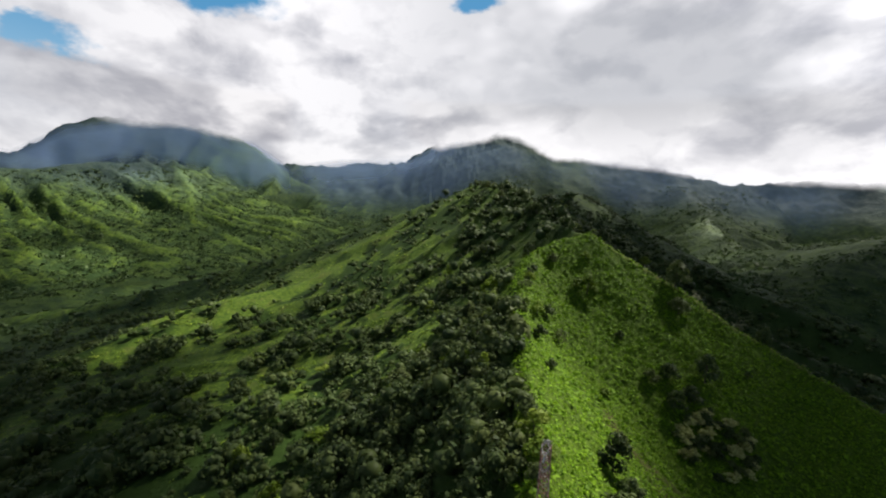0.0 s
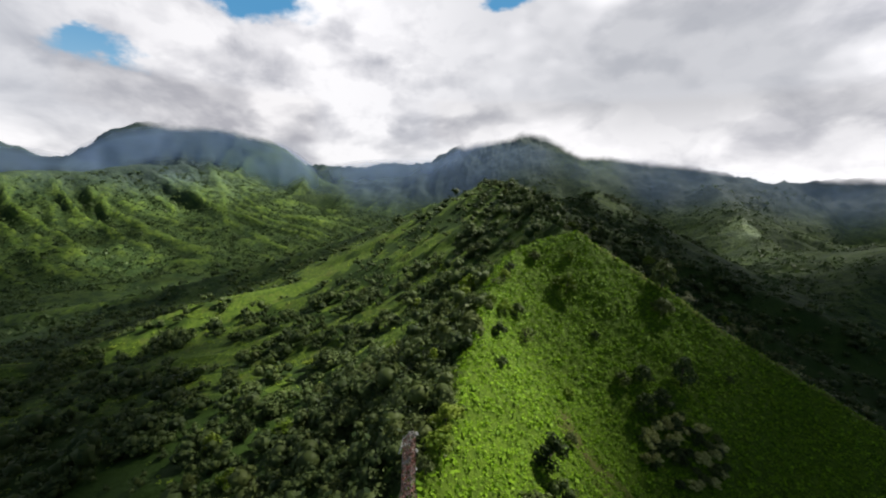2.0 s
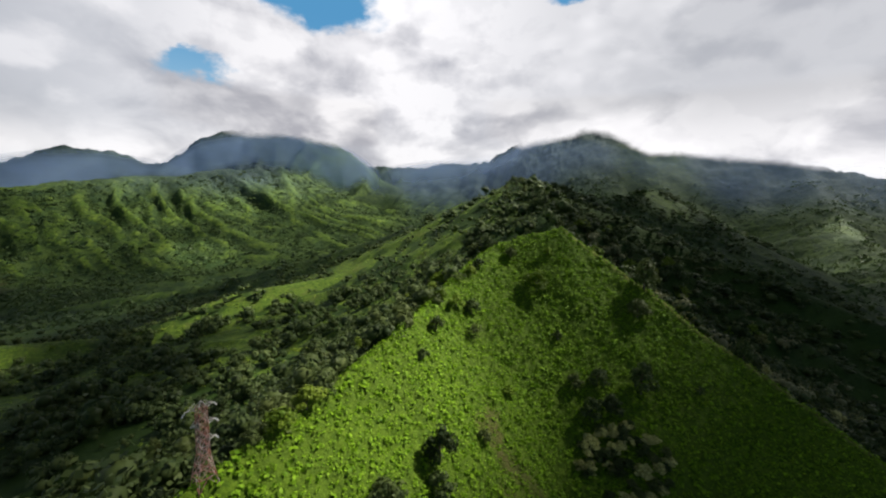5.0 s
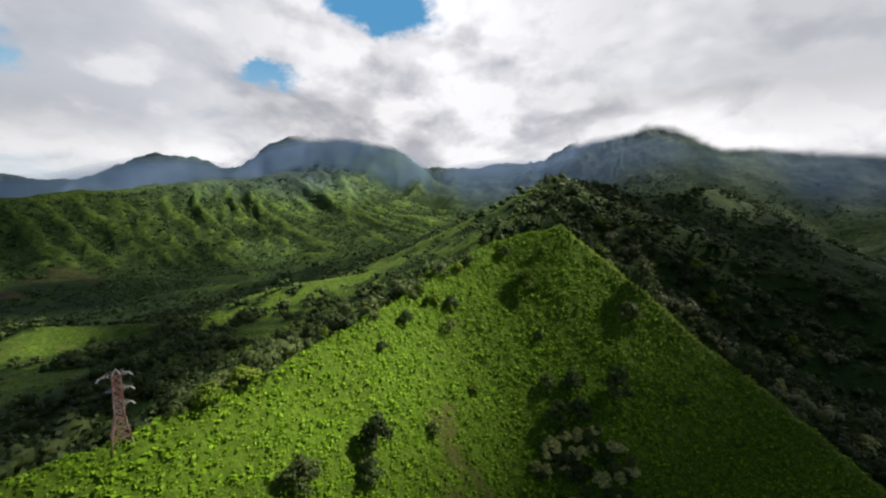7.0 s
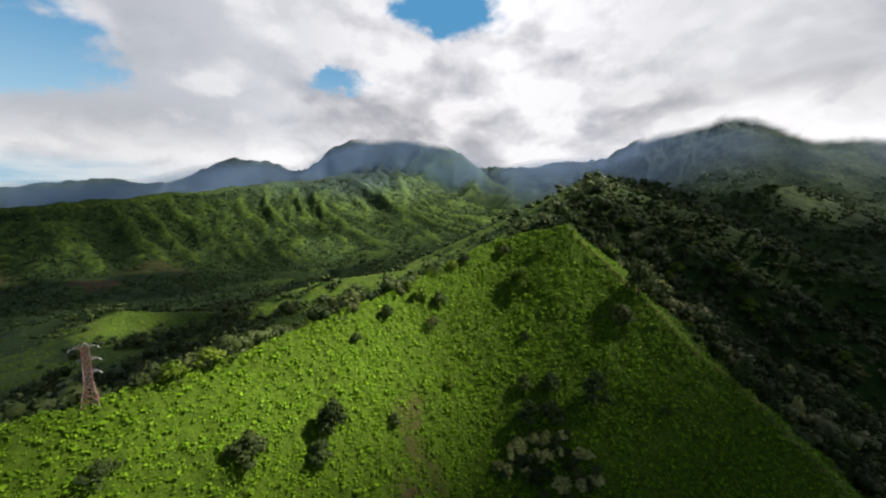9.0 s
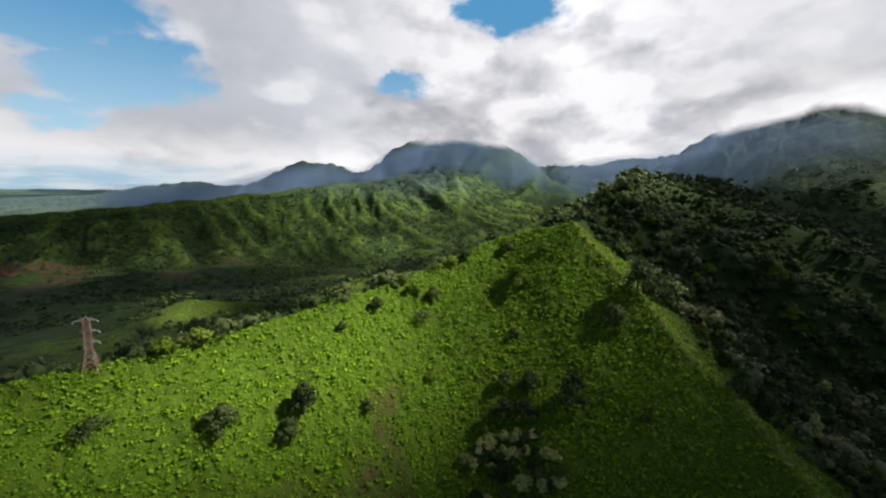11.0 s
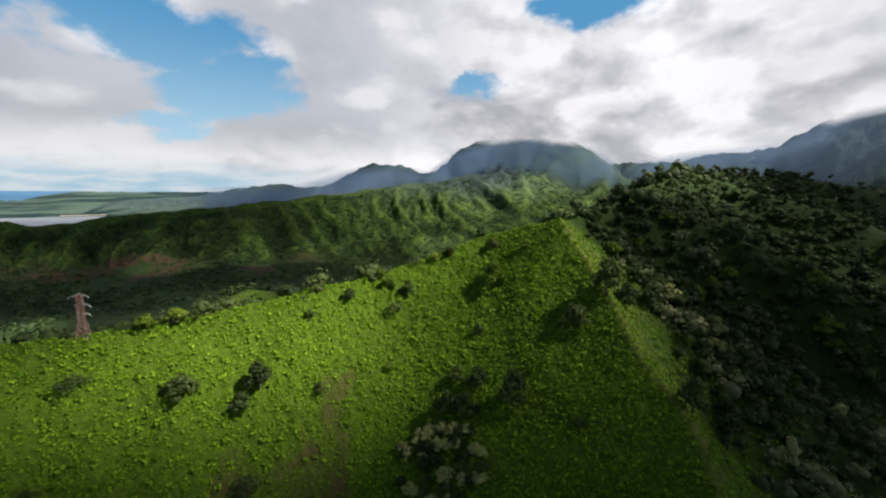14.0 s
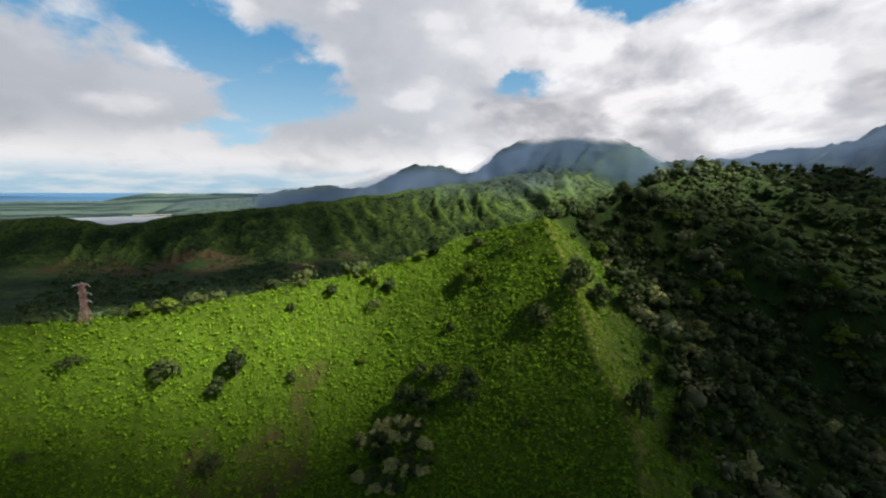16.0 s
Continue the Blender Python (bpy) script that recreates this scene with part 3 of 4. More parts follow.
def ground_material():
    m, N, b = material("ground")
    p = N.add("ShaderNodeNewGeometry").outputs["Position"]
    fern = N.mix(N.remap(N.noise(p, 0.45, 6, 0.68), 0.34, 0.66), (0.050, 0.094, 0.007), (0.105, 0.172, 0.012))
    fern = N.mix(N.math("MULTIPLY", N.remap(N.noise(p, 0.035, 4, 0.6), 0.46, 0.66), 0.5), fern, (0.062, 0.100, 0.010))
    fern = N.mix(N.math("MULTIPLY", N.remap(N.noise(p, 1.3, 3, 0.6), 0.56, 0.72), 0.6), fern, (0.030, 0.055, 0.008))
    dry = N.mix(N.noise(p, 0.6, 5, 0.7), (0.055, 0.060, 0.018), (0.120, 0.085, 0.035))
    fern = N.mix(attribute(N, "dry"), fern, dry)
    grass = N.mix(N.remap(N.noise(p, 0.22, 6, 0.72), 0.38, 0.62), (0.045, 0.086, 0.013), (0.112, 0.172, 0.022))
    grass = N.mix(N.math("MULTIPLY", N.remap(N.noise(p, 0.05, 5, 0.7), 0.50, 0.66), 0.6), grass, (0.120, 0.125, 0.035))
    # yellow grass of the spur; on its face the yellow also paints sunlight
    sunlit_sere = N.mix(N.remap(N.noise(p, 0.5, 5, 0.7), 0.35, 0.65), (0.110, 0.130, 0.022), (0.230, 0.230, 0.055))
    fern = N.mix(attribute(N, "sunlit_sere"), N.mix(attribute(N, "grass"), fern, grass), sunlit_sere)
    # darker green ground where trees stand densely
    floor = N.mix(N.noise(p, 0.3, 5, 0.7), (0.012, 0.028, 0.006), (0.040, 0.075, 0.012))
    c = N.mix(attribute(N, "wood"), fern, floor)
    wild = N.mix(N.remap(N.noise(p, 0.012, 8, 0.72), 0.36, 0.64), (0.030, 0.058, 0.017), (0.072, 0.112, 0.026))
    wild = N.mix(N.math("MULTIPLY", N.remap(N.noise(p, 0.045, 4, 0.62), 0.50, 0.60), 0.85), wild, (0.020, 0.042, 0.015))
    # lighter grass on the ribs, which also paints in their sunlit relief
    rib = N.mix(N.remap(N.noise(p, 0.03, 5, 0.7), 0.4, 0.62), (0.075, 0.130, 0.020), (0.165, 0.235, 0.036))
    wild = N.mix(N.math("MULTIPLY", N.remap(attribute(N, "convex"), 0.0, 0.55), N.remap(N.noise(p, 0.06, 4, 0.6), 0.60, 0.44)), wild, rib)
    c = N.mix(attribute(N, "wild"), c, wild)
    soil = N.mix(N.noise(p, 0.02, 5, 0.7), (0.085, 0.048, 0.030), (0.165, 0.085, 0.052))
    soil = N.mix(N.remap(N.noise(p, 0.035, 4, 0.65), 0.48, 0.60), soil, wild)
    c = N.mix(attribute(N, "soil"), c, soil)
    # bands of fields and trees, with distance haze put into their blue-green
    hazy_field_c = N.mix(N.remap(N.noise(N.vec("MULTIPLY", p, (1.3, 0.22, 1.0)), 0.0055, 5, 0.6), 0.42, 0.58), (0.020, 0.042, 0.044), (0.095, 0.140, 0.110))
    c = N.mix(attribute(N, "coast"), c, hazy_field_c)
    # blue-grey put into the far forest colour, standing in for distance haze
    hazy_forest = N.mix(N.remap(N.noise(p, 0.014, 7, 0.72), 0.36, 0.64), (0.050, 0.080, 0.084), (0.088, 0.122, 0.118))
    c = N.mix(attribute(N, "hazy_forest"), c, hazy_forest)
    N.put(b.inputs["Base Color"], c)
    b.inputs["Roughness"].default_value = 0.75
    b.inputs["Specular IOR Level"].default_value = 0.08
    bump = N.add("ShaderNodeBump")
    bump.inputs["Strength"].default_value, bump.inputs["Distance"].default_value = 0.7, 0.5
    N.put(bump.inputs["Height"], N.math("ADD", N.noise(p, 1.6, 5, 0.7), N.math("ADD", N.math("MULTIPLY", N.noise(p, 0.3, 3, 0.6), 3.0), N.math("MULTIPLY", N.math("MULTIPLY", N.noise(p, 0.03, 5, 0.62), 36.0), attribute(N, "wild")))))
    N.put(b.inputs["Normal"], bump.outputs[0])
    return m


ground_me = grid_mesh("ground", XS, YS, GZ + EYE)
R = np.hypot(GX, GY)
AZ = np.degrees(np.arctan2(GX, GY))
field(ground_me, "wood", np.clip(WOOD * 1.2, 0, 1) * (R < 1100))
west_of = np.interp(GY, CREST_Y, CREST_X) - GX
field(ground_me, "grass", np.maximum.reduce([step(west_of, 6, 30), step(spur_side(GX, GY), 2, 16) * step(GX, 100, 130), step(GY, 325, 345)]))
field(ground_me, "wild", step(R, 650, 1000))
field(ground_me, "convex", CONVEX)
field(ground_me, "dry", dry_ground(GX, GY))
field(ground_me, "soil", bare_soil(GX, GY))
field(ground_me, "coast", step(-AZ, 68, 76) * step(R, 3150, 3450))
# haze tint of the far mountains, growing with distance and height
field(ground_me, "hazy_forest", np.maximum(0.9 * step(R, 2900, 3700) * step(GZ, -150, 100) * step(-AZ, 62, 56) * (1 - 0.7 * blob(GX, GY, 1020, 3250, 330, 850)) * (1 - 0.7 * blob(GX, GY, -1650, 3500, 520, 750)), 0.9 * step(R, 3250, 3650) * step(-AZ, 40, 50) * step(GZ + 182 - 170 * np.clip((R - 4100) / 1050, 0, 1), 25, 70)))
SPUR = spur_side(GX, GY)
# pale grass along the crest, and the painted sunlit strip below it
field(ground_me, "sunlit_sere", np.maximum(0.9 * step(np.abs(SPUR - 1), 4.0, 1.2) * step(GX, 112, 122) * step(GX, 300, 240), 0.5 * step(SPUR, 0, 4) * step(SPUR, 20, 8) * step(GX, 116, 128) * step(GX, 240, 190) * np.clip(0.8 + fbm(GX, GY, 14, 3, 210) * 1.6, 0, 1)))
ground_me.materials.append(ground_material())
ground = tagged(new("ground", ground_me), "green mountain land with fern-covered ridges and valleys", "land", kind="structure")


# ---- cloud banks on the mountains ----
def cloud_bank_material():
    m = bpy.data.materials.new("cloud_bank")
    m.use_nodes = True
    N = Nodes(m.node_tree)
    p = N.add("ShaderNodeNewGeometry").outputs["Position"]
    direction = N.vec("NORMALIZE", N.vec("SUBTRACT", p, (150.0, 50.0, EYE)))
    colour, el = cloud_colour(N, direction)
    q = N.vec("MULTIPLY", direction, (1.0, 1.0, 1.8))
    v = N.math("ADD", attribute(N, "rise"), N.math("MULTIPLY", N.math("SUBTRACT", N.noise(q, 16.0, 7, 0.6, 0.5), 0.5), 0.45))
    cover = N.math("MULTIPLY", N.remap(v, 0.20, 0.56), N.remap(attribute(N, "ends"), 0.0, 1.0))
    # the bank glows in the sky's cloud colours, their light and shade included
    emit = N.add("ShaderNodeEmission")
    N.put(emit.inputs[0], colour)
    emit.inputs[1].default_value = 0.62
    clear = N.add("ShaderNodeBsdfTransparent")
    mixer = N.add("ShaderNodeMixShader")
    N.put(mixer.inputs[0], cover)
    N.put(mixer.inputs[1], clear.outputs[0])
    N.put(mixer.inputs[2], emit.outputs[0])
    N.put(N.add("ShaderNodeOutputMaterial").inputs[0], mixer.outputs[0])
    return m


BANK = cloud_bank_material()


def cloud_bank(label, base, top, radius, depth):
    """A bank of cloud that hangs before a mountain top; base: azimuth and elevation of its lower edge."""
    az = np.linspace(base[0][0], base[-1][0], 70)
    low = np.interp(az, [b[0] for b in base], [b[1] for b in base])
    v = np.linspace(0, 1, 14)
    A, V = np.meshgrid(np.radians(az), v)
    el = np.radians(low[None, :] - 1.2 + V * (top - low[None, :] + 1.2))
    rad = radius + depth * np.sin(A * 9) + 60 * np.sin(V * 6)
    me = grid_mesh("cloud_bank", az, v, V)
    co = np.stack([rad * np.sin(A) + 150, rad * np.cos(A) + 50, rad * np.tan(el) + EYE], -1)
    me.vertices.foreach_set("co", co.astype(np.float32).ravel())
    me.update()
    field(me, "rise", V * (top - low[None, :] + 1.2) / 3.2)
    ends = np.minimum(np.degrees(A) - base[0][0], base[-1][0] - np.degrees(A)) / 2.5
    field(me, "ends", np.clip(ends, 0, 1) * np.clip((1 - V) * 6, 0, 1))
    me.materials.append(BANK)
    ob = tagged(new("cloud_bank", me), label, "cloud", kind="structure")
    ob.visible_shadow = False
    return ob


cloud_bank("white cloud bank lying on a dark mountain top", ((-50, 8.5), (-44, 7.6), (-39, 6.9), (-34, 7.3), (-30, 6.4), (-26, 6.6), (-22, 6.8)), 13.0, 3650, 40)
cloud_bank("white and grey cloud bank over the wet mountain", ((-9, 8.5), (-3, 7.2), (2, 8.2), (5.5, 9.2), (8, 8.8), (12.5, 6.3), (16, 6.0), (24, 5.1), (30, 4.3), (37, 3.8), (42, 3.1), (50, 2.7), (60, 2.6)), 14.0, 3550, 30)


# ---- distance haze and valley mist, added as blue sheets ----
def haze_material():
    m = bpy.data.materials.new("mist")
    m.use_nodes = True
    N = Nodes(m.node_tree)
    p = N.add("ShaderNodeNewGeometry").outputs["Position"]
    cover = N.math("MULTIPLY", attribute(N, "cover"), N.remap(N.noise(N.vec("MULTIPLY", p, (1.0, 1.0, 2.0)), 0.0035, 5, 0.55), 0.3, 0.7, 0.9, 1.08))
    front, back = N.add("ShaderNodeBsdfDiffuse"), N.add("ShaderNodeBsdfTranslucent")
    # the blue colour stands in for the haze of distant air
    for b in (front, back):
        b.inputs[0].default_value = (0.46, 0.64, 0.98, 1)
    both, mixer = N.add("ShaderNodeMixShader"), N.add("ShaderNodeMixShader")
    both.inputs[0].default_value = 0.5
    N.put(both.inputs[1], front.outputs[0])
    N.put(both.inputs[2], back.outputs[0])
    N.put(mixer.inputs[0], cover)
    N.put(mixer.inputs[1], N.add("ShaderNodeBsdfTransparent").outputs[0])
    N.put(mixer.inputs[2], both.outputs[0])
    N.put(N.add("ShaderNodeOutputMaterial").inputs[0], mixer.outputs[0])
    return m


HAZE = haze_material()


def haze_sheet(label, plan, thick, soft=330.0):
    """A thin sheet added for distance haze and valley mist, over the plan's line of (x, y, top height); it thins out
    where it meets the slopes and at its top.
    """
    run = np.concatenate([[0], np.cumsum([math.hypot(b[0] - a[0], b[1] - a[1]) for a, b in zip(plan, plan[1:])])])
    u, v = np.linspace(0, run[-1], 160), np.linspace(0, 1, 24)
    x, y, top = (np.interp(u, run, [p[k] for p in plan]) for k in range(3))
    top = top + 45
    U, V = np.meshgrid(u, v)
    X, Y = x[None, :] + 0 * U, y[None, :] + 0 * U
    X, Y = X + 40 * fbm(U, V * 500, 400, 3, 301), Y + 40 * fbm(U, V * 500, 400, 3, 302)
    Z = -420 + V * (top[None, :] + 420)
    me = grid_mesh("haze_sheet", u, v, Z)
    me.vertices.foreach_set("co", np.stack([X, Y, Z + EYE], -1).astype(np.float32).ravel())
    me.update()
    over = Z - land(X, Y)
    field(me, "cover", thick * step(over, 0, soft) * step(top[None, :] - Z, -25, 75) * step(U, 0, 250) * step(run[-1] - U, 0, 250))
    me.materials.append(HAZE)
    tagged(new("haze_sheet", me), label, "mist", kind="structure")


haze_sheet("added sheet of blue distance haze behind the foothill range", ((-3274, 623, -29), (-3192, 984, -4), (-3043, 1404, 24), (-2975, 1770, 136), (-2945, 1921, 179), (-2812, 2210, 207), (-2664, 2476, 162), (-2508, 2718, 358), (-2324, 2956, 442), (-2025, 3248, 491), (-1680, 3514, 403), (-1481, 3613, 257), (-1276, 3701, 115)), 0.62, 110.0)
haze_sheet("added sheet of blue haze and thin mist before the valley head", ((-1411, 3590, 244), (-1261, 3653, 231), (-963, 3757, 292), (-567, 3856, 313), (-328, 3895, 327), (-106, 3917, 455), (233, 3927, 545)), 0.6)
haze_sheet("added sheet of blue haze and rain mist in the far valley", ((-1084, 3101, 110), (-660, 3225, 263), (-210, 3291, 325), (104, 3300, 431), (501, 3269, 418), (878, 3194, 299), (1244, 3076, 298), (1563, 2932, 244), (1804, 2793, 209), (1988, 2669, 173), (2145, 2547, 147), (2259, 2449, 141), (2441, 2272, 130)), 0.2)


# ---- foliage ----
def leaf_material(name, dark, light, rough=0.55, through_light=0.32, gloss=0.15):
    m = bpy.data.materials.new(name)
    m.use_nodes = True
    N = Nodes(m.node_tree)
    geo = N.add("ShaderNodeNewGeometry")
    island = geo.outputs["Random Per Island"]
    own = N.add("ShaderNodeObjectInfo").outputs["Random"]
    tint = N.math("ADD", attribute(N, "tint"), N.math("MULTIPLY", own, attribute(N, "single")))
    c = N.mix(island, dark, light)
    c = N.mix(N.math("MULTIPLY", N.remap(tint, 0.62, 0.98), 0.75), c, tuple(0.45 * a + 0.6 * b for a, b in zip((0.11, 0.12, 0.03), light)))
    c = N.mix(N.math("MULTIPLY", N.remap(tint, 0.4, 0.05), 0.6), c, tuple(0.55 * a for a in dark))
    c = N.mix(attribute(N, "pale"), c, N.mix(island, (0.18, 0.19, 0.07), (0.50, 0.49, 0.24)))
    b = N.add("ShaderNodeBsdfPrincipled")
    N.put(b.inputs["Base Color"], c)
    b.inputs["Roughness"].default_value = rough
    b.inputs["Specular IOR Level"].default_value = gloss
    t = N.add("ShaderNodeBsdfTranslucent")
    N.put(t.inputs[0], c)
    mixer = N.add("ShaderNodeMixShader")
    mixer.inputs[0].default_value = through_light
    N.put(mixer.inputs[1], b.outputs[0])
    N.put(mixer.inputs[2], t.outputs[0])
    N.put(N.add("ShaderNodeOutputMaterial").inputs[0], mixer.outputs[0])
    return m


LEAF = leaf_material("leaf", (0.037, 0.066, 0.020), (0.125, 0.166, 0.048))
FERN = leaf_material("fern", (0.100, 0.205, 0.011), (0.275, 0.465, 0.023), through_light=0.34, gloss=0.09)
LEAF_LIGHT = leaf_material("leaf_light", (0.100, 0.180, 0.014), (0.270, 0.370, 0.034))
LEAF_PALE = leaf_material("leaf_pale", (0.26, 0.29, 0.07), (0.78, 0.77, 0.32), gloss=0.06)
LEAF_FAR = leaf_material("leaf_far", (0.048, 0.088, 0.031), (0.118, 0.172, 0.056))


def bark_material():
    m, N, b = material("bark")
    p = N.add("ShaderNodeTexCoord").outputs["Object"]
    N.put(b.inputs["Base Color"], N.mix(N.noise(N.vec("MULTIPLY", p, (1, 1, 0.2)), 6.0, 5, 0.7), (0.06, 0.045, 0.03), (0.20, 0.17, 0.13)))
    b.inputs["Roughness"].default_value = 0.9
    return m


BARK = bark_material()
RNG = np.random.default_rng(7)


def ico():
    bm = bmesh.new()
    bmesh.ops.create_icosphere(bm, subdivisions=1, radius=1.0)
    v = np.array([x.co[:] for x in bm.verts])
    f = np.array([[x.index for x in g.verts] for g in bm.faces])
    bm.free()
    return v, f


ICO_V, ICO_F = ico()


def crowns(name, centre, radius, height, leaves, leaf, mat, tint=None, pale=None, core=0.78, lobes=0.28, rng=None, flat=0.35, jitter=0.34, single=False, lift=0.3):
    """One mesh of leafy crowns: for every crown leaf sprays over a lobed form, and a small dark heart behind them."""
    rng = rng or RNG
    n = len(centre)
    d = rng.normal(size=(n, leaves, 3))
    d[..., 2] = np.abs(d[..., 2]) - flat * np.abs(rng.normal(size=(n, leaves)))
    d /= np.linalg.norm(d, axis=-1, keepdims=True)
    axes = rng.normal(size=(n, 7, 3))
    axes /= np.linalg.norm(axes, axis=-1, keepdims=True)
    bulge = np.max(np.einsum("nlk,nak->nla", d, axes), -1)
    reach = 1 - lobes * 1.0 + lobes * 1.5 * np.clip((bulge - 0.55) / 0.45, 0, 1) + rng.uniform(-0.08, 0.06, (n, leaves))
    scale = np.stack([radius, radius, height * 0.5], -1)[:, None, :]
    pos = centre[:, None, :] + d * reach[..., None] * scale
    nor = d / scale * radius[:, None, None] + np.array([0.12, 0.1, 1.0]) * lift + rng.normal(size=d.shape) * jitter
    nor /= np.linalg.norm(nor, axis=-1, keepdims=True)
    t = np.cross(nor, rng.normal(size=nor.shape))
    t /= np.linalg.norm(t, axis=-1, keepdims=True) + 1e-9
    b = np.cross(nor, t)
    s = (leaf if np.ndim(leaf) else np.full(n, leaf))[:, None, None] * rng.uniform(0.6, 1.25, (n, leaves, 1))
    quad = np.stack([pos - t * s, pos - b * s * 0.7 + nor * s * 0.15, pos + t * s, pos + b * s * 0.7 - nor * s * 0.15], 2).reshape(-1, 3)
    nq = n * leaves
    co, loops, starts = [quad], [np.arange(nq * 4)], [np.arange(nq) * 4]
    per = [np.repeat(np.arange(n), leaves * 4)]
    if core:
        wob = rng.uniform(0.8, 1.1, (n, len(ICO_V), 1))
        cv = (centre[:, None, :] + ICO_V[None] * wob * scale * core - np.array([0, 0, 0.06]) * height[:, None, None]).reshape(-1, 3)
        cf = (ICO_F[None] + (np.arange(n) * len(ICO_V))[:, None, None] + nq * 4).reshape(-1)
        co.append(cv)
        starts.append(nq * 4 + np.arange(n * len(ICO_F)) * 3)
        loops.append(cf)
        per.append(np.repeat(np.arange(n), len(ICO_V)))
    co, loops, starts, per = np.concatenate(co), np.concatenate(loops), np.concatenate(starts), np.concatenate(per)
    me = bpy.data.meshes.new(name)
    me.vertices.add(len(co))
    me.vertices.foreach_set("co", co.astype(np.float32).ravel())
    me.loops.add(len(loops))
    me.loops.foreach_set("vertex_index", loops.astype(np.int32))
    me.polygons.add(len(starts))
    me.polygons.foreach_set("loop_start", starts.astype(np.int32))
    me.update()
    me.polygons.foreach_set("use_smooth", np.ones(len(starts), bool))
    field(me, "tint", (tint if tint is not None else np.zeros(n))[per])
    field(me, "single", np.full(len(co), 1.0 if single else 0.0))
    field(me, "pale", (pale if pale is not None else np.zeros(n))[per])
    me.materials.append(mat)
    return me


def scatter(count, x0, x1, y0, y1, density, rng):
    x, y = rng.uniform(x0, x1, count), rng.uniform(y0, y1, count)
    keep = rng.random(count) < density(x, y)
    return x[keep], y[keep]


def ground_at(x, y):
    return land(x, y) + EYE


# single trees and shrubs: x, y, crown radius, height, kind
BOWL_TREES = ((60, 112, 6.2, 9, "d"), (70, 143, 5.4, 12, "d"), (73, 134, 4.2, 7, "d"), (42, 76, 5.6, 6, "g"), (53, 177, 2.6, 5, "d"), (53, 202, 3.6, 6.5, "d"), (70, 222, 4.6, 7, "g"), (66, 236, 4.2, 7, "d"), (58, 229, 4.2, 7, "l"),
         (64, 273, 3.6, 6, "d"), (104, 275, 7.2, 11, "l"), (117, 248, 2.6, 5, "d"), (172, 286, 7.0, 15, "d"), (165, 268, 6.0, 9, "d"), (176, 302, 6.0, 10, "d"), (126, 223, 3.6, 6, "d"), (138, 226, 4.6, 8, "d"), (160, 226, 6.0, 14, "d"),
         (143, 212, 5.0, 9, "d"), (133, 209, 5.0, 9, "d"))
SLOPE_TREES = ((101, 126, 5.0, 8, "g"), (69, 62, 3.0, 4, "g"), (222, 262, 4.6, 13, "d"), (233, 272, 4.6, 12, "d"), (229, 285, 5, 9, "d"), (30, 104, 4.6, 6, "l"), (31, 116, 4.6, 6, "l"), (27, 95, 2.6, 4, "d"), (33, 124, 3.6, 4.5, "g"), (67, 303, 3.4, 8, "d"))
CREST_TREES = ((60, 264, 4.0, 6, "l"), (55, 252, 4.0, 5, "g"), (49, 226, 3.6, 5, "l"), (103, 436, 4.6, 11, "d"), (109, 430, 3.6, 9, "d"), (-35, 336, 10, 13, "d"), (-73, 297, 9.5, 12, "d"), (-36, 286, 4.6, 7, "d"), (-50, 205, 6.5, 9, "d"), (-27, 385, 7, 9, "d"), (20, 316, 6, 9, "d"), (48, 360, 6, 8, "g"),
         (-8, 232, 6, 9, "d"), (8, 214, 6, 9, "g"), (-20, 214, 7, 10, "d"), (16, 190, 5, 8, "l"), (84, 168, 2.5, 4, "d"), (92, 205, 3, 4, "l"), (190, 232, 2.2, 4, "g"), (110, 300, 3.5, 5, "l"), (84, 296, 4, 6, "d"), (182, 345, 6, 9, "p"), (204, 352, 6, 9, "p"))
LOOKS = {"d": ("dark green leafy tree on the fern slope", LEAF), "g": ("grey-green thin shrub among the ferns", LEAF), "l": ("light yellow-green bushy tree on the ridge", LEAF_LIGHT), "p": ("pale silvery-leaved tree in the hollow", LEAF_PALE)}


def trunk_mesh(rng):
    """A tapered trunk with a few limbs, one metre high."""
    bm = bmesh.new()

    def limb(a, b, r0, r1):
        a, b = Vector(a), Vector(b)
        q = (b - a).to_track_quat("Z", "Y")
        rings = []
        for k in range(3):
            c, r = a.lerp(b, k / 2), r0 + (r1 - r0) * k / 2
            rings.append([bm.verts.new(c + q @ Vector((r * math.cos(i * math.tau / 6), r * math.sin(i * math.tau / 6), 0))) for i in range(6)])
        for lo, hi in zip(rings, rings[1:]):
            for i in range(6):
                bm.faces.new((lo[i], lo[(i + 1) % 6], hi[(i + 1) % 6], hi[i]))
        bm.faces.new(rings[-1])

    limb((0, 0, -0.12), (0.02, 0.01, 0.62), 0.032, 0.016)
    for k in range(5):
        a = k * 2.4 + rng.uniform(0, 1)
        z = rng.uniform(0.3, 0.58)
        limb((0.01, 0, z), (0.24 * math.cos(a), 0.24 * math.sin(a), z + rng.uniform(0.15, 0.3)), 0.014, 0.005)
    me = bpy.data.meshes.new("trunk")
    bm.to_mesh(me)
    bm.free()
    me.materials.append(BARK)
    return me


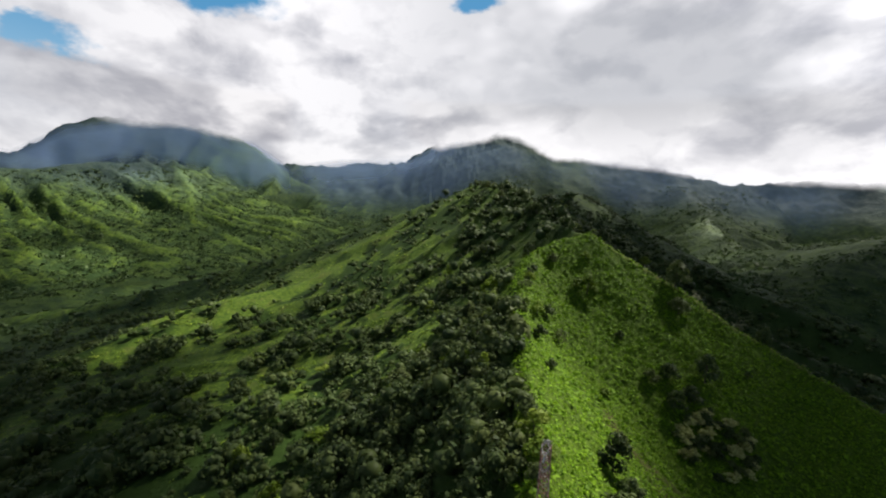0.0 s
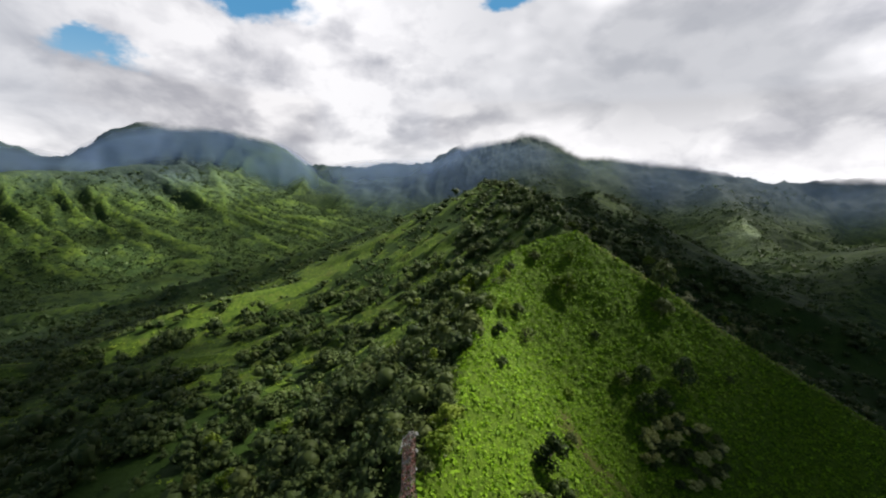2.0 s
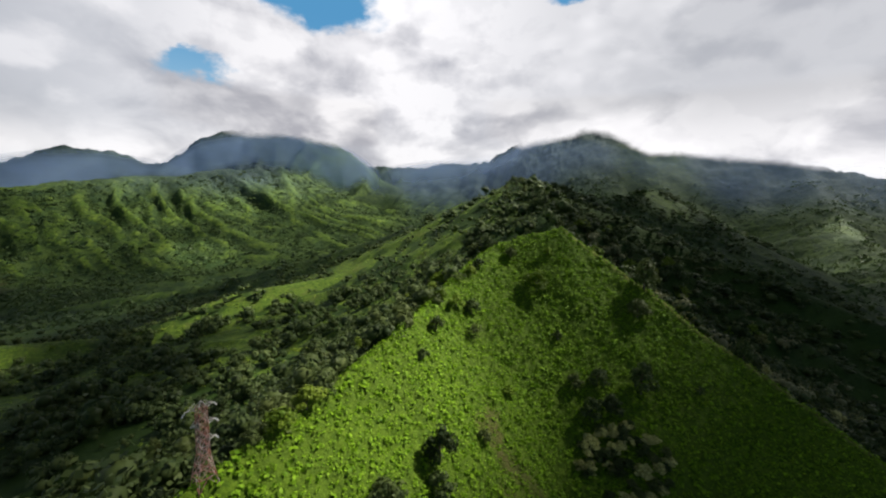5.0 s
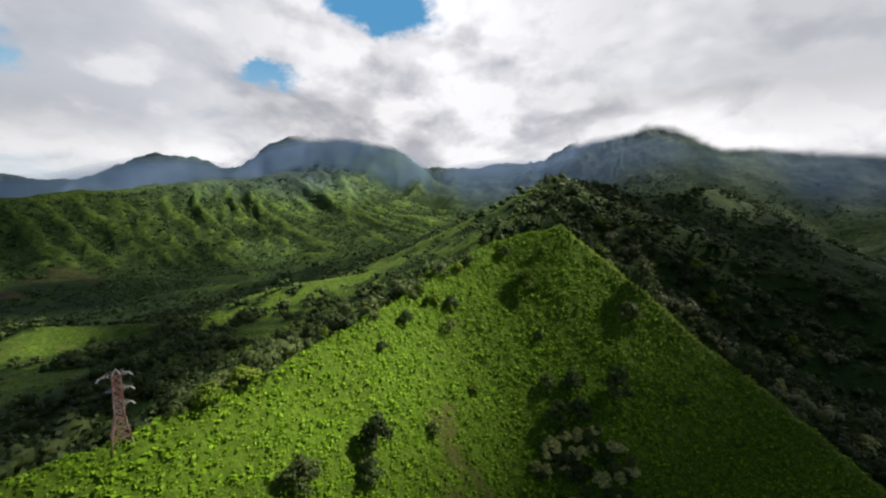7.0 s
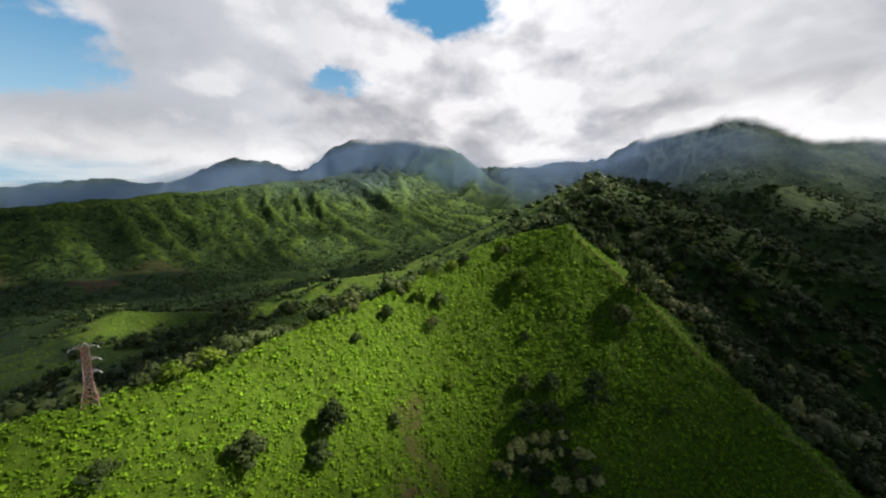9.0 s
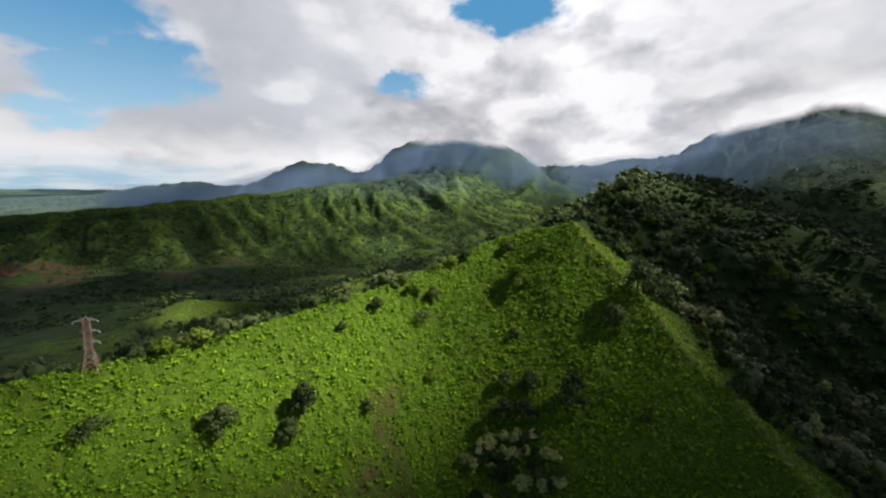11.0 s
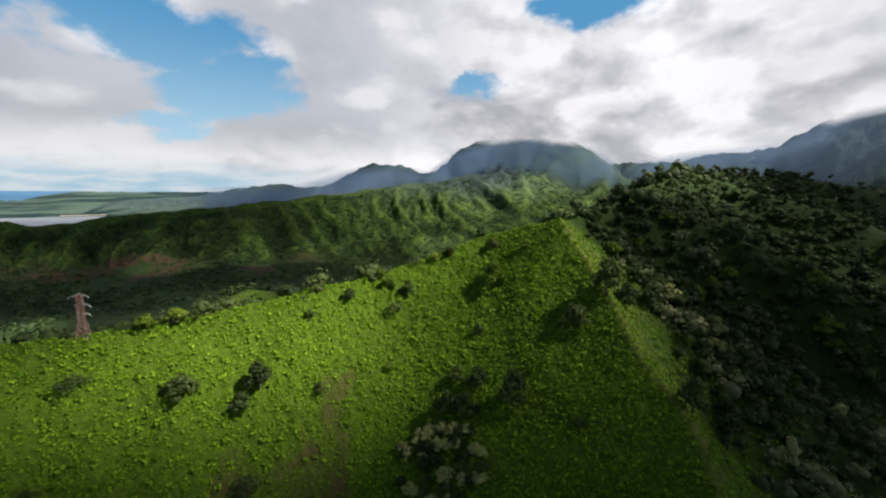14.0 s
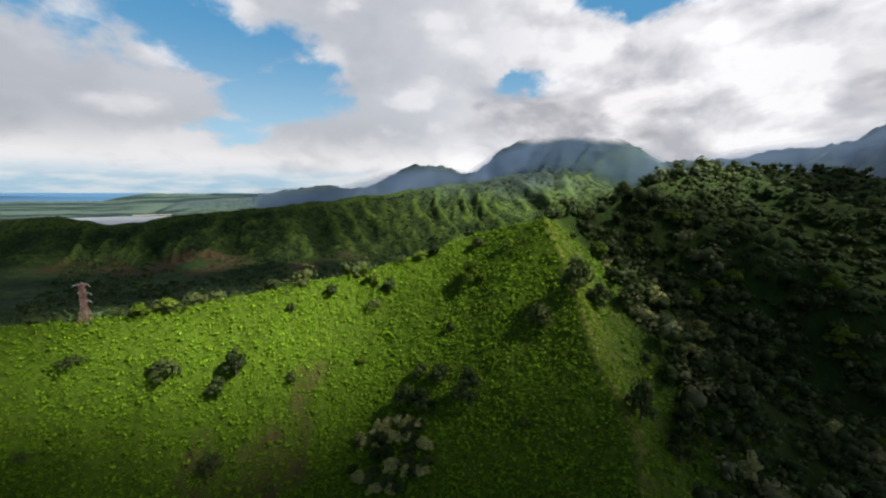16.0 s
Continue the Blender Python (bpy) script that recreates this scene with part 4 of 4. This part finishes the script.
def plant_trees():
    rng = np.random.default_rng(21)
    made = {}
    trunks = [trunk_mesh(rng) for _ in range(3)]
    for kind, (label, mat) in LOOKS.items():
        made[kind] = []
        for k in range(4):
            thin = kind == "g"
            n = 9
            a = np.arange(n) * 2.4 + rng.uniform(0, 1, n)
            out = np.array([0.0, 0.16, 0.2, 0.26, 0.3, 0.3, 0.33, 0.34, 0.3]) * rng.uniform(0.8, 1.15, n)
            up = np.array([0.82, 0.72, 0.66, 0.6, 0.52, 0.44, 0.36, 0.55, 0.3]) + rng.uniform(-0.06, 0.06, n)
            centre = np.stack([out * np.cos(a), out * np.sin(a), up], 1)
            size = rng.uniform(0.15, 0.24, n)
            made[kind].append(crowns("crown", centre, size, size * rng.uniform(1.3, 1.8, n), 80 if not thin else 34, size * 0.26, mat, lobes=0.3, core=0.5 if not thin else 0.25, rng=rng, flat=0.8, single=True))
    x, y = scatter(2600, -110, 330, 60, 480, lambda a, b: wooded(a, b) * 0.16, rng)
    more = []
    for a, b in zip(x, y):
        kind = rng.choice(["d", "d", "d", "l", "g", "p"]) if a > 150 and b < 440 else rng.choice(["d", "l", "l", "g"]) if -30 < a < 60 and b < 290 else rng.choice(["d", "d", "d", "d", "l", "g"])
        more.append((a, b, rng.uniform(3, 6.5), rng.uniform(5.5, 10.5), str(kind)))
    grove = []
    for k in range(64):
        a, d = rng.uniform(0, math.tau), math.sqrt(rng.random())
        u, v = 25 * d * math.cos(a), 14 * d * math.sin(a)
        grove.append((147 + 0.8 * u + 0.6 * v, 193 + 0.35 * u - 0.9 * v, rng.uniform(1.7, 3.0), rng.uniform(2.6, 4.4), "p" if rng.random() < 0.52 else "d"))
    summit = []
    for k in range(44):
        y = 470 + 430 * rng.random()
        x = float(np.interp(y, [p[1] for p in HILL_CREST], [p[0] for p in HILL_CREST])) + rng.normal() * 14
        summit.append((x, y, rng.uniform(2.8, 5.0), rng.uniform(6.0, 10.5), "d" if rng.random() < 0.8 else "g"))
    rows = list(BOWL_TREES + SLOPE_TREES + CREST_TREES) + grove + summit + more[:160]
    zs = ground_at(np.array([r[0] for r in rows], float), np.array([r[1] for r in rows], float))
    for (a, b, rad, high, kind), z in zip(rows, zs):
        name = "shrub" if high < 6.2 and kind != "p" else "tree"
        root = tagged(new(name), LOOKS[kind][0], name, "trees and shrubs on the ridge")
        root.matrix_world = pose(a, b, z - 0.2, 0, 0, rng.uniform(0, 360))
        t = new("trunk", trunks[int(rng.integers(3))])
        c = new("crown", made[kind][int(rng.integers(4))])
        for o in (t, c):
            o.parent = root
        high, rad = high * 1.4, rad * 1.25
        t.scale = (high, high, high)
        c.scale = (rad * 2, rad * 2, high)


plant_trees()


def woods(name, label, count, x0, x1, y0, y1, lo, hi, leaves, leaf, mat, density, seed, tall=1.1, light=0.12, lobes=1, core=0.0):
    rng = np.random.default_rng(seed)
    x, y = scatter(count, x0, x1, y0, y1, density, rng)
    big = rng.uniform(lo, hi, len(x)) * (0.5 + 1.1 * rng.random(len(x)) ** 2.4)
    tint = rng.random(len(x)) * 0.5 + 0.12 + (rng.random(len(x)) < light) * 0.35
    silver = ((rng.random(len(x)) < 0.24) & (spur_side(x, y) > 0) & (x > 150) & (y < 450) & (fbm(x, y, 30, 2, 9) > -0.1)) * rng.uniform(0.3, 0.9, len(x))
    z = ground_at(x, y)
    x, y, z, big, tint, silver = (np.repeat(v, lobes) for v in (x, y, z, big, tint, silver))
    spread = 0.55 if lobes > 1 else 0.0
    r = big * (rng.uniform(0.45, 0.75, len(x)) if lobes > 1 else 1.0)
    h = r * rng.uniform(tall, tall * 1.5, len(x))
    x, y = x + rng.normal(size=len(x)) * big * spread, y + rng.normal(size=len(x)) * big * spread
    z = z + h * 0.3 + (big * rng.uniform(0.1, 0.8, len(x)) if lobes > 1 else 0)
    me = crowns(name, np.stack([x, y, z], 1), r, h, leaves, r * leaf, mat, tint=tint, pale=silver, rng=rng, core=core, lobes=0.34, jitter=0.42)
    ob = tagged(new(name, me), label, "woods", kind="stuff")
    return len(x)


def by_crest(x, y):
    """1 on the strip of woods just below the crest that the camera passes."""
    west = np.interp(y, CREST_Y, CREST_X) - x
    return step(west, 100, 90) * step(y, 20, 30) * step(y, 275, 265)


woods("crest_woods", "dense leafy woods just below the ridge crest", 1300, -130, 60, 25, 275, 3.6, 7.5, 34, 0.2, LEAF, lambda x, y: wooded(x, y) * by_crest(x, y), 36, lobes=5, tall=1.4, core=0.72, light=0.42)
woods("east_woods", "dark woods with pale-leaved trees in the hollow", 2300, 125, 380, 190, 540, 3.4, 6.6, 18, 0.25, LEAF, lambda x, y: wooded(x, y), 37, lobes=3, tall=1.5, core=0.72)
woods("near_woods", "dense dark green woods on the ridge flanks", 3900, -460, 360, -60, 520, 4.2, 9.0, 19, 0.27, LEAF, lambda x, y: wooded(x, y) * 0.95 * (1 - by_crest(x, y)) * ((x < 125) | (y < 190)), 31, lobes=4, tall=1.5, core=0.72)
woods("hill_woods", "dark green woods on the hill behind the ridge", 11000, -720, 700, 240, 1350, 4.0, 8.5, 12, 0.34, LEAF, lambda x, y: wooded(x, y) * 0.8 * ((y > 520) & ((x < 20) | (y > 960)) | ((x < -210) & (y > 520)) | (x < -460) | (x > 360)), 32, lobes=2, core=0.8)
woods("summit_woods", "dense dark green woods on the hill behind the ridge", 3000, 20, 420, 500, 960, 4.0, 8.0, 13, 0.33, LEAF, lambda x, y: wooded(x, y) * 0.9, 35, lobes=2, core=0.8)
woods("far_woods", "distant dark forest trees on the valley slopes", 31000, -3050, -450, -300, 3500, 7.0, 12.0, 9, 0.5, LEAF_FAR, lambda x, y: np.maximum(wooded(x, y), 0.75 * step(land(x, y), -385, -340)) * (1 - 0.85 * bare_soil(x, y)) * step(convex_at(x, y), 0.6, 0.05) * step(np.hypot(x, y), 900, 1200) * step(np.hypot(x, y), 4000, 3700) * 0.95, 33, tall=0.85)
woods("valley_woods", "distant dark forest trees beyond the hill", 13000, 250, 2700, 700, 3400, 8.0, 13.0, 10, 0.44, LEAF_FAR, lambda x, y: wooded(x, y) * step(np.hypot(x, y), 900, 1100) * 0.7, 34, tall=1.0)


def fern_cover():
    """Waist-high fern and shrub clumps over the open slopes."""
    rng = np.random.default_rng(41)

    def open_slope(x, y):
        west = np.interp(y, CREST_Y, CREST_X) - x
        bowl = step(west, 12, 4) * step(spur_side(x, y), 14, 4) * np.where(y > 330, 0, 1)
        strip = step(spur_side(x, y), 0, 8) * step(spur_side(x, y), 75, 50) * step(x, 118, 130) * 0.7
        clump = 0.6 + 0.4 * step(value_noise(x / 2.4, y / 2.4, 231) + 0.6 * value_noise(x / 6.0, y / 6.0, 232), -0.22, 0.08)
        return clump * np.maximum(bowl, strip) * (1 - wooded(x, y)) * (1 - 0.85 * dry_ground(x, y))

    x, y = scatter(96000, 0, 310, 25, 430, open_slope, rng)
    r = rng.uniform(0.6, 1.15, len(x)) * (0.75 + 0.9 * rng.random(len(x)) ** 4)
    h = r * rng.uniform(0.9, 2.2, len(x))
    i, j = np.clip(np.searchsorted(XS, x), 1, len(XS) - 1), np.clip(np.searchsorted(YS, y), 1, len(YS) - 1)
    u, v = (x - XS[i - 1]) / (XS[i] - XS[i - 1]), (y - YS[j - 1]) / (YS[j] - YS[j - 1])
    z = (GZ[j - 1, i - 1] * (1 - u) + GZ[j - 1, i] * u) * (1 - v) + (GZ[j, i - 1] * (1 - u) + GZ[j, i] * u) * v + EYE
    tint = np.clip(0.52 + fbm(x, y, 14, 3, 77) * 0.5 + rng.normal(size=len(x)) * 0.08, 0.32, 0.75)
    me = crowns("fern_cover", np.stack([x, y, z + h * 0.12], 1), r, h, 5, r * 0.6, FERN, tint=tint, core=0, lift=0.6, rng=rng, flat=0.0, lobes=0.3, jitter=0.4)
    tagged(new("fern_cover", me), "bright green fern clumps covering the slope", "ferns", kind="stuff")

    def grassy(x, y):
        west = np.interp(y, CREST_Y, CREST_X) - x
        return step(west, 8, 20) * (1 - wooded(x, y)) * np.where(y < 330, 1, step(x, 60, 20))

    x, y = scatter(12500, -700, 60, 120, 800, grassy, rng)
    r = rng.uniform(0.9, 2.4, len(x)) * (0.7 + 0.9 * rng.random(len(x)) ** 4)
    h = r * rng.uniform(0.6, 1.0, len(x))
    tint = np.clip(0.45 + fbm(x, y, 30, 3, 78) * 0.6 + rng.normal(size=len(x)) * 0.12, 0.05, 0.9)
    me = crowns("scrub", np.stack([x, y, ground_at(x, y) + h * 0.15], 1), r, h, 10, r * 0.42, LEAF_LIGHT, tint=tint, core=0, lift=0.9, rng=rng, flat=0.0, lobes=0.3, jitter=0.25)
    tagged(new("scrub", me), "low yellow-green scrub on the grassy slopes", "scrub", kind="stuff")


fern_cover()


# ---- power line tower ----
def steel_material(name, light):
    m, N, b = material(name)
    p = N.add("ShaderNodeTexCoord").outputs["Object"]
    rust = N.mix(N.noise(p, 2.0, 5, 0.7), (0.24, 0.07, 0.045), (0.40, 0.15, 0.11))
    zinc = N.mix(N.noise(p, 3.0, 4, 0.6), (0.34, 0.32, 0.29), (0.55, 0.53, 0.49))
    c = N.mix(N.remap(N.noise(p, 0.5, 4, 0.6), 0.35 - light, 0.75 - light), rust, zinc)
    N.put(b.inputs["Base Color"], c)
    b.inputs["Roughness"].default_value, b.inputs["Metallic"].default_value = 0.65, 0.15
    return m


RUSTY, ZINC = steel_material("rusty_steel", 0.0), steel_material("galvanised_steel", 0.35)
PORCELAIN, _n, _b = material("porcelain")
_b.inputs["Base Color"].default_value, _b.inputs["Roughness"].default_value = (0.75, 0.74, 0.70, 1), 0.25


def part(name, bm, mat, parent, label=""):
    me = bpy.data.meshes.new(name)
    bm.to_mesh(me)
    bm.free()
    me.materials.append(mat)
    ob = new(name, me)
    ob.parent = parent
    return tagged(ob, label) if label else ob


def bar(bm, a, b, w):
    """An angle-iron bar, drawn as a thin square beam."""
    a, b = Vector(a), Vector(b)
    q = (b - a).to_track_quat("Z", "Y")
    ends = [[bm.verts.new(c + q @ Vector((w * sx / 2, w * sy / 2, 0))) for sx, sy in ((-1, -1), (1, -1), (1, 1), (-1, 1))] for c in (a, b)]
    for i in range(4):
        bm.faces.new((ends[0][i], ends[0][(i + 1) % 4], ends[1][(i + 1) % 4], ends[1][i]))
    bm.faces.new(ends[0][::-1])
    bm.faces.new(ends[1])


def build_tower():
    high = 21.6
    root = tagged(new("power_tower"), "rusty red steel lattice power tower with three crossarms on the ridge", "power tower")
    base = float(ground_at(np.array([24.6]), np.array([81.2]))[0])
    root.matrix_world = pose(24.6, 81.2, base - 0.3, 0, 0, 90 - 22)

    def half(z):
        return float(np.interp(z, (-1, 0, 8.2, 20.2, high), (2.5, 2.35, 1.1, 0.95, 0.9)))

    corners = ((-1, -1), (1, -1), (1, 1), (-1, 1))
    levels = [-1.0, 2.4, 5.4, 8.2, 10.2, 12.2, 14.2, 16.2, 18.2, 20.2]
    for sx, sy in corners:
        bm = bmesh.new()
        for z0, z1 in zip(levels, levels[1:]):
            bar(bm, (sx * half(z0), sy * half(z0), z0), (sx * half(z1), sy * half(z1), z1), 0.17)
        part("leg", bm, RUSTY, root)
    for k in range(4):
        (ax, ay), (bx, by) = corners[k], corners[(k + 1) % 4]
        bm = bmesh.new()
        for z0, z1 in zip(levels[1:], levels[2:]):
            h0, h1 = half(z0), half(z1)
            bar(bm, (ax * h0, ay * h0, z0), (bx * h1, by * h1, z1), 0.13)
            bar(bm, (bx * h0, by * h0, z0), (ax * h1, ay * h1, z1), 0.13)
            bar(bm, (ax * h1, ay * h1, z1), (bx * h1, by * h1, z1), 0.13)
        h0, h1 = half(-0.6), half(2.4)
        bar(bm, (ax * h1, ay * h1, 2.4), (bx * h1, by * h1, 2.4), 0.14)
        mid = ((ax + bx) * h1 / 2, (ay + by) * h1 / 2, 2.4)
        bar(bm, (ax * h0, ay * h0, -0.6), mid, 0.13)
        bar(bm, (bx * h0, by * h0, -0.6), mid, 0.13)
        part("bracing", bm, RUSTY, root, "crossed rusty steel bracing")
    bm = bmesh.new()
    for sx, sy in corners:
        bar(bm, (sx * half(20.2), sy * half(20.2), 20.2), (0, 0, high), 0.16)
    part("peak", bm, ZINC, root, "pale steel peak")
    for z, long, short in ((19.9, 2.9, 3.5), (15.6, 3.1, 2.6), (11.3, 2.9, 2.4)):
        for side in (-1, 1) if z > 12 else (1,):
            w = half(z)
            reach = long if side > 0 else short
            bm = bmesh.new()
            tip = (side * reach, 0, z + 0.15)
            for sy in (-1, 1):
                bar(bm, (side * w, sy * w, z), tip, 0.10)
                bar(bm, (side * w, sy * w, z + 1.1), tip, 0.09)
                for f in (0.3, 0.6):
                    a = [c0 + (c1 - c0) * f for c0, c1 in zip((side * w, sy * w, z), tip)]
                    b = [c0 + (c1 - c0) * f for c0, c1 in zip((side * w, sy * w, z + 1.1), tip)]
                    bar(bm, a, b, 0.1)
            for f in (0.33, 0.66):
                bar(bm, (side * (w + (reach - w) * f), -w * (1 - f), z + 0.05), (side * (w + (reach - w) * f), w * (1 - f), z + 0.05), 0.1)
            arm = part("crossarm", bm, ZINC, root, "pale galvanised steel crossarm")
            bm = bmesh.new()
            a, b = Vector(tip), Vector((side * (reach + 0.8), 0, z - 1.0))
            bar(bm, a, b, 0.1)
            for k in range(7):
                c = a.lerp(b, 0.15 + 0.12 * k)
                bmesh.ops.create_cone(bm, cap_ends=True, segments=8, radius1=0.24, radius2=0.13, depth=0.14,
                                      matrix=Matrix.Translation(c) @ (b - a).to_track_quat("Z", "Y").to_matrix().to_4x4())
            if side > 0 or z > 19:
                part("insulator", bm, PORCELAIN, arm, "white porcelain insulator string")


build_tower()


# ---- the coast ----
def ring_sheet(name, az0, az1, r0, r1, z0, z1, mat, label, category, ragged=0.0):
    az, v = np.linspace(az0, az1, 40), np.linspace(0, 1, 6)
    A, V = np.meshgrid(np.radians(az), v)
    rad = r0 + V * (r1 - r0) + ragged * fbm(np.degrees(A) * 10, V * 10, 12, 3, 3)
    me = grid_mesh(name, az, v, V)
    me.vertices.foreach_set("co", np.stack([rad * np.sin(A) + 295, rad * np.cos(A) + 117, EYE + z0 + V * (z1 - z0)], -1).astype(np.float32).ravel())
    me.update()
    me.materials.append(mat)
    return tagged(new(name, me), label, category, kind="structure")


def water_material(name, deep, pale, rough):
    m, N, b = material(name)
    p = N.add("ShaderNodeNewGeometry").outputs["Position"]
    N.put(b.inputs["Base Color"], N.mix(N.noise(N.vec("MULTIPLY", p, (0.3, 1, 1)), 0.006, 4), deep, pale))
    b.inputs["Roughness"].default_value = rough
    return m


ring_sheet("sea", -118, -90.5, 5080, 5750, -112, -3, water_material("sea_water", (0.05, 0.14, 0.26), (0.07, 0.18, 0.32), 0.7), "blue sea at the horizon", "sea")
ring_sheet("bay", -98.2, -89.0, 3330, 4080, -234, -190, water_material("bay_water", (0.30, 0.34, 0.36), (0.42, 0.45, 0.47), 0.2), "pale grey bay water behind the hills", "bay", 30)
ring_sheet("beach", -92.6, -88.9, 4062, 4092, -185, -181, water_material("sand", (0.48, 0.42, 0.32), (0.60, 0.54, 0.44), 0.9), "pale sand beach at the bay", "beach", 25)
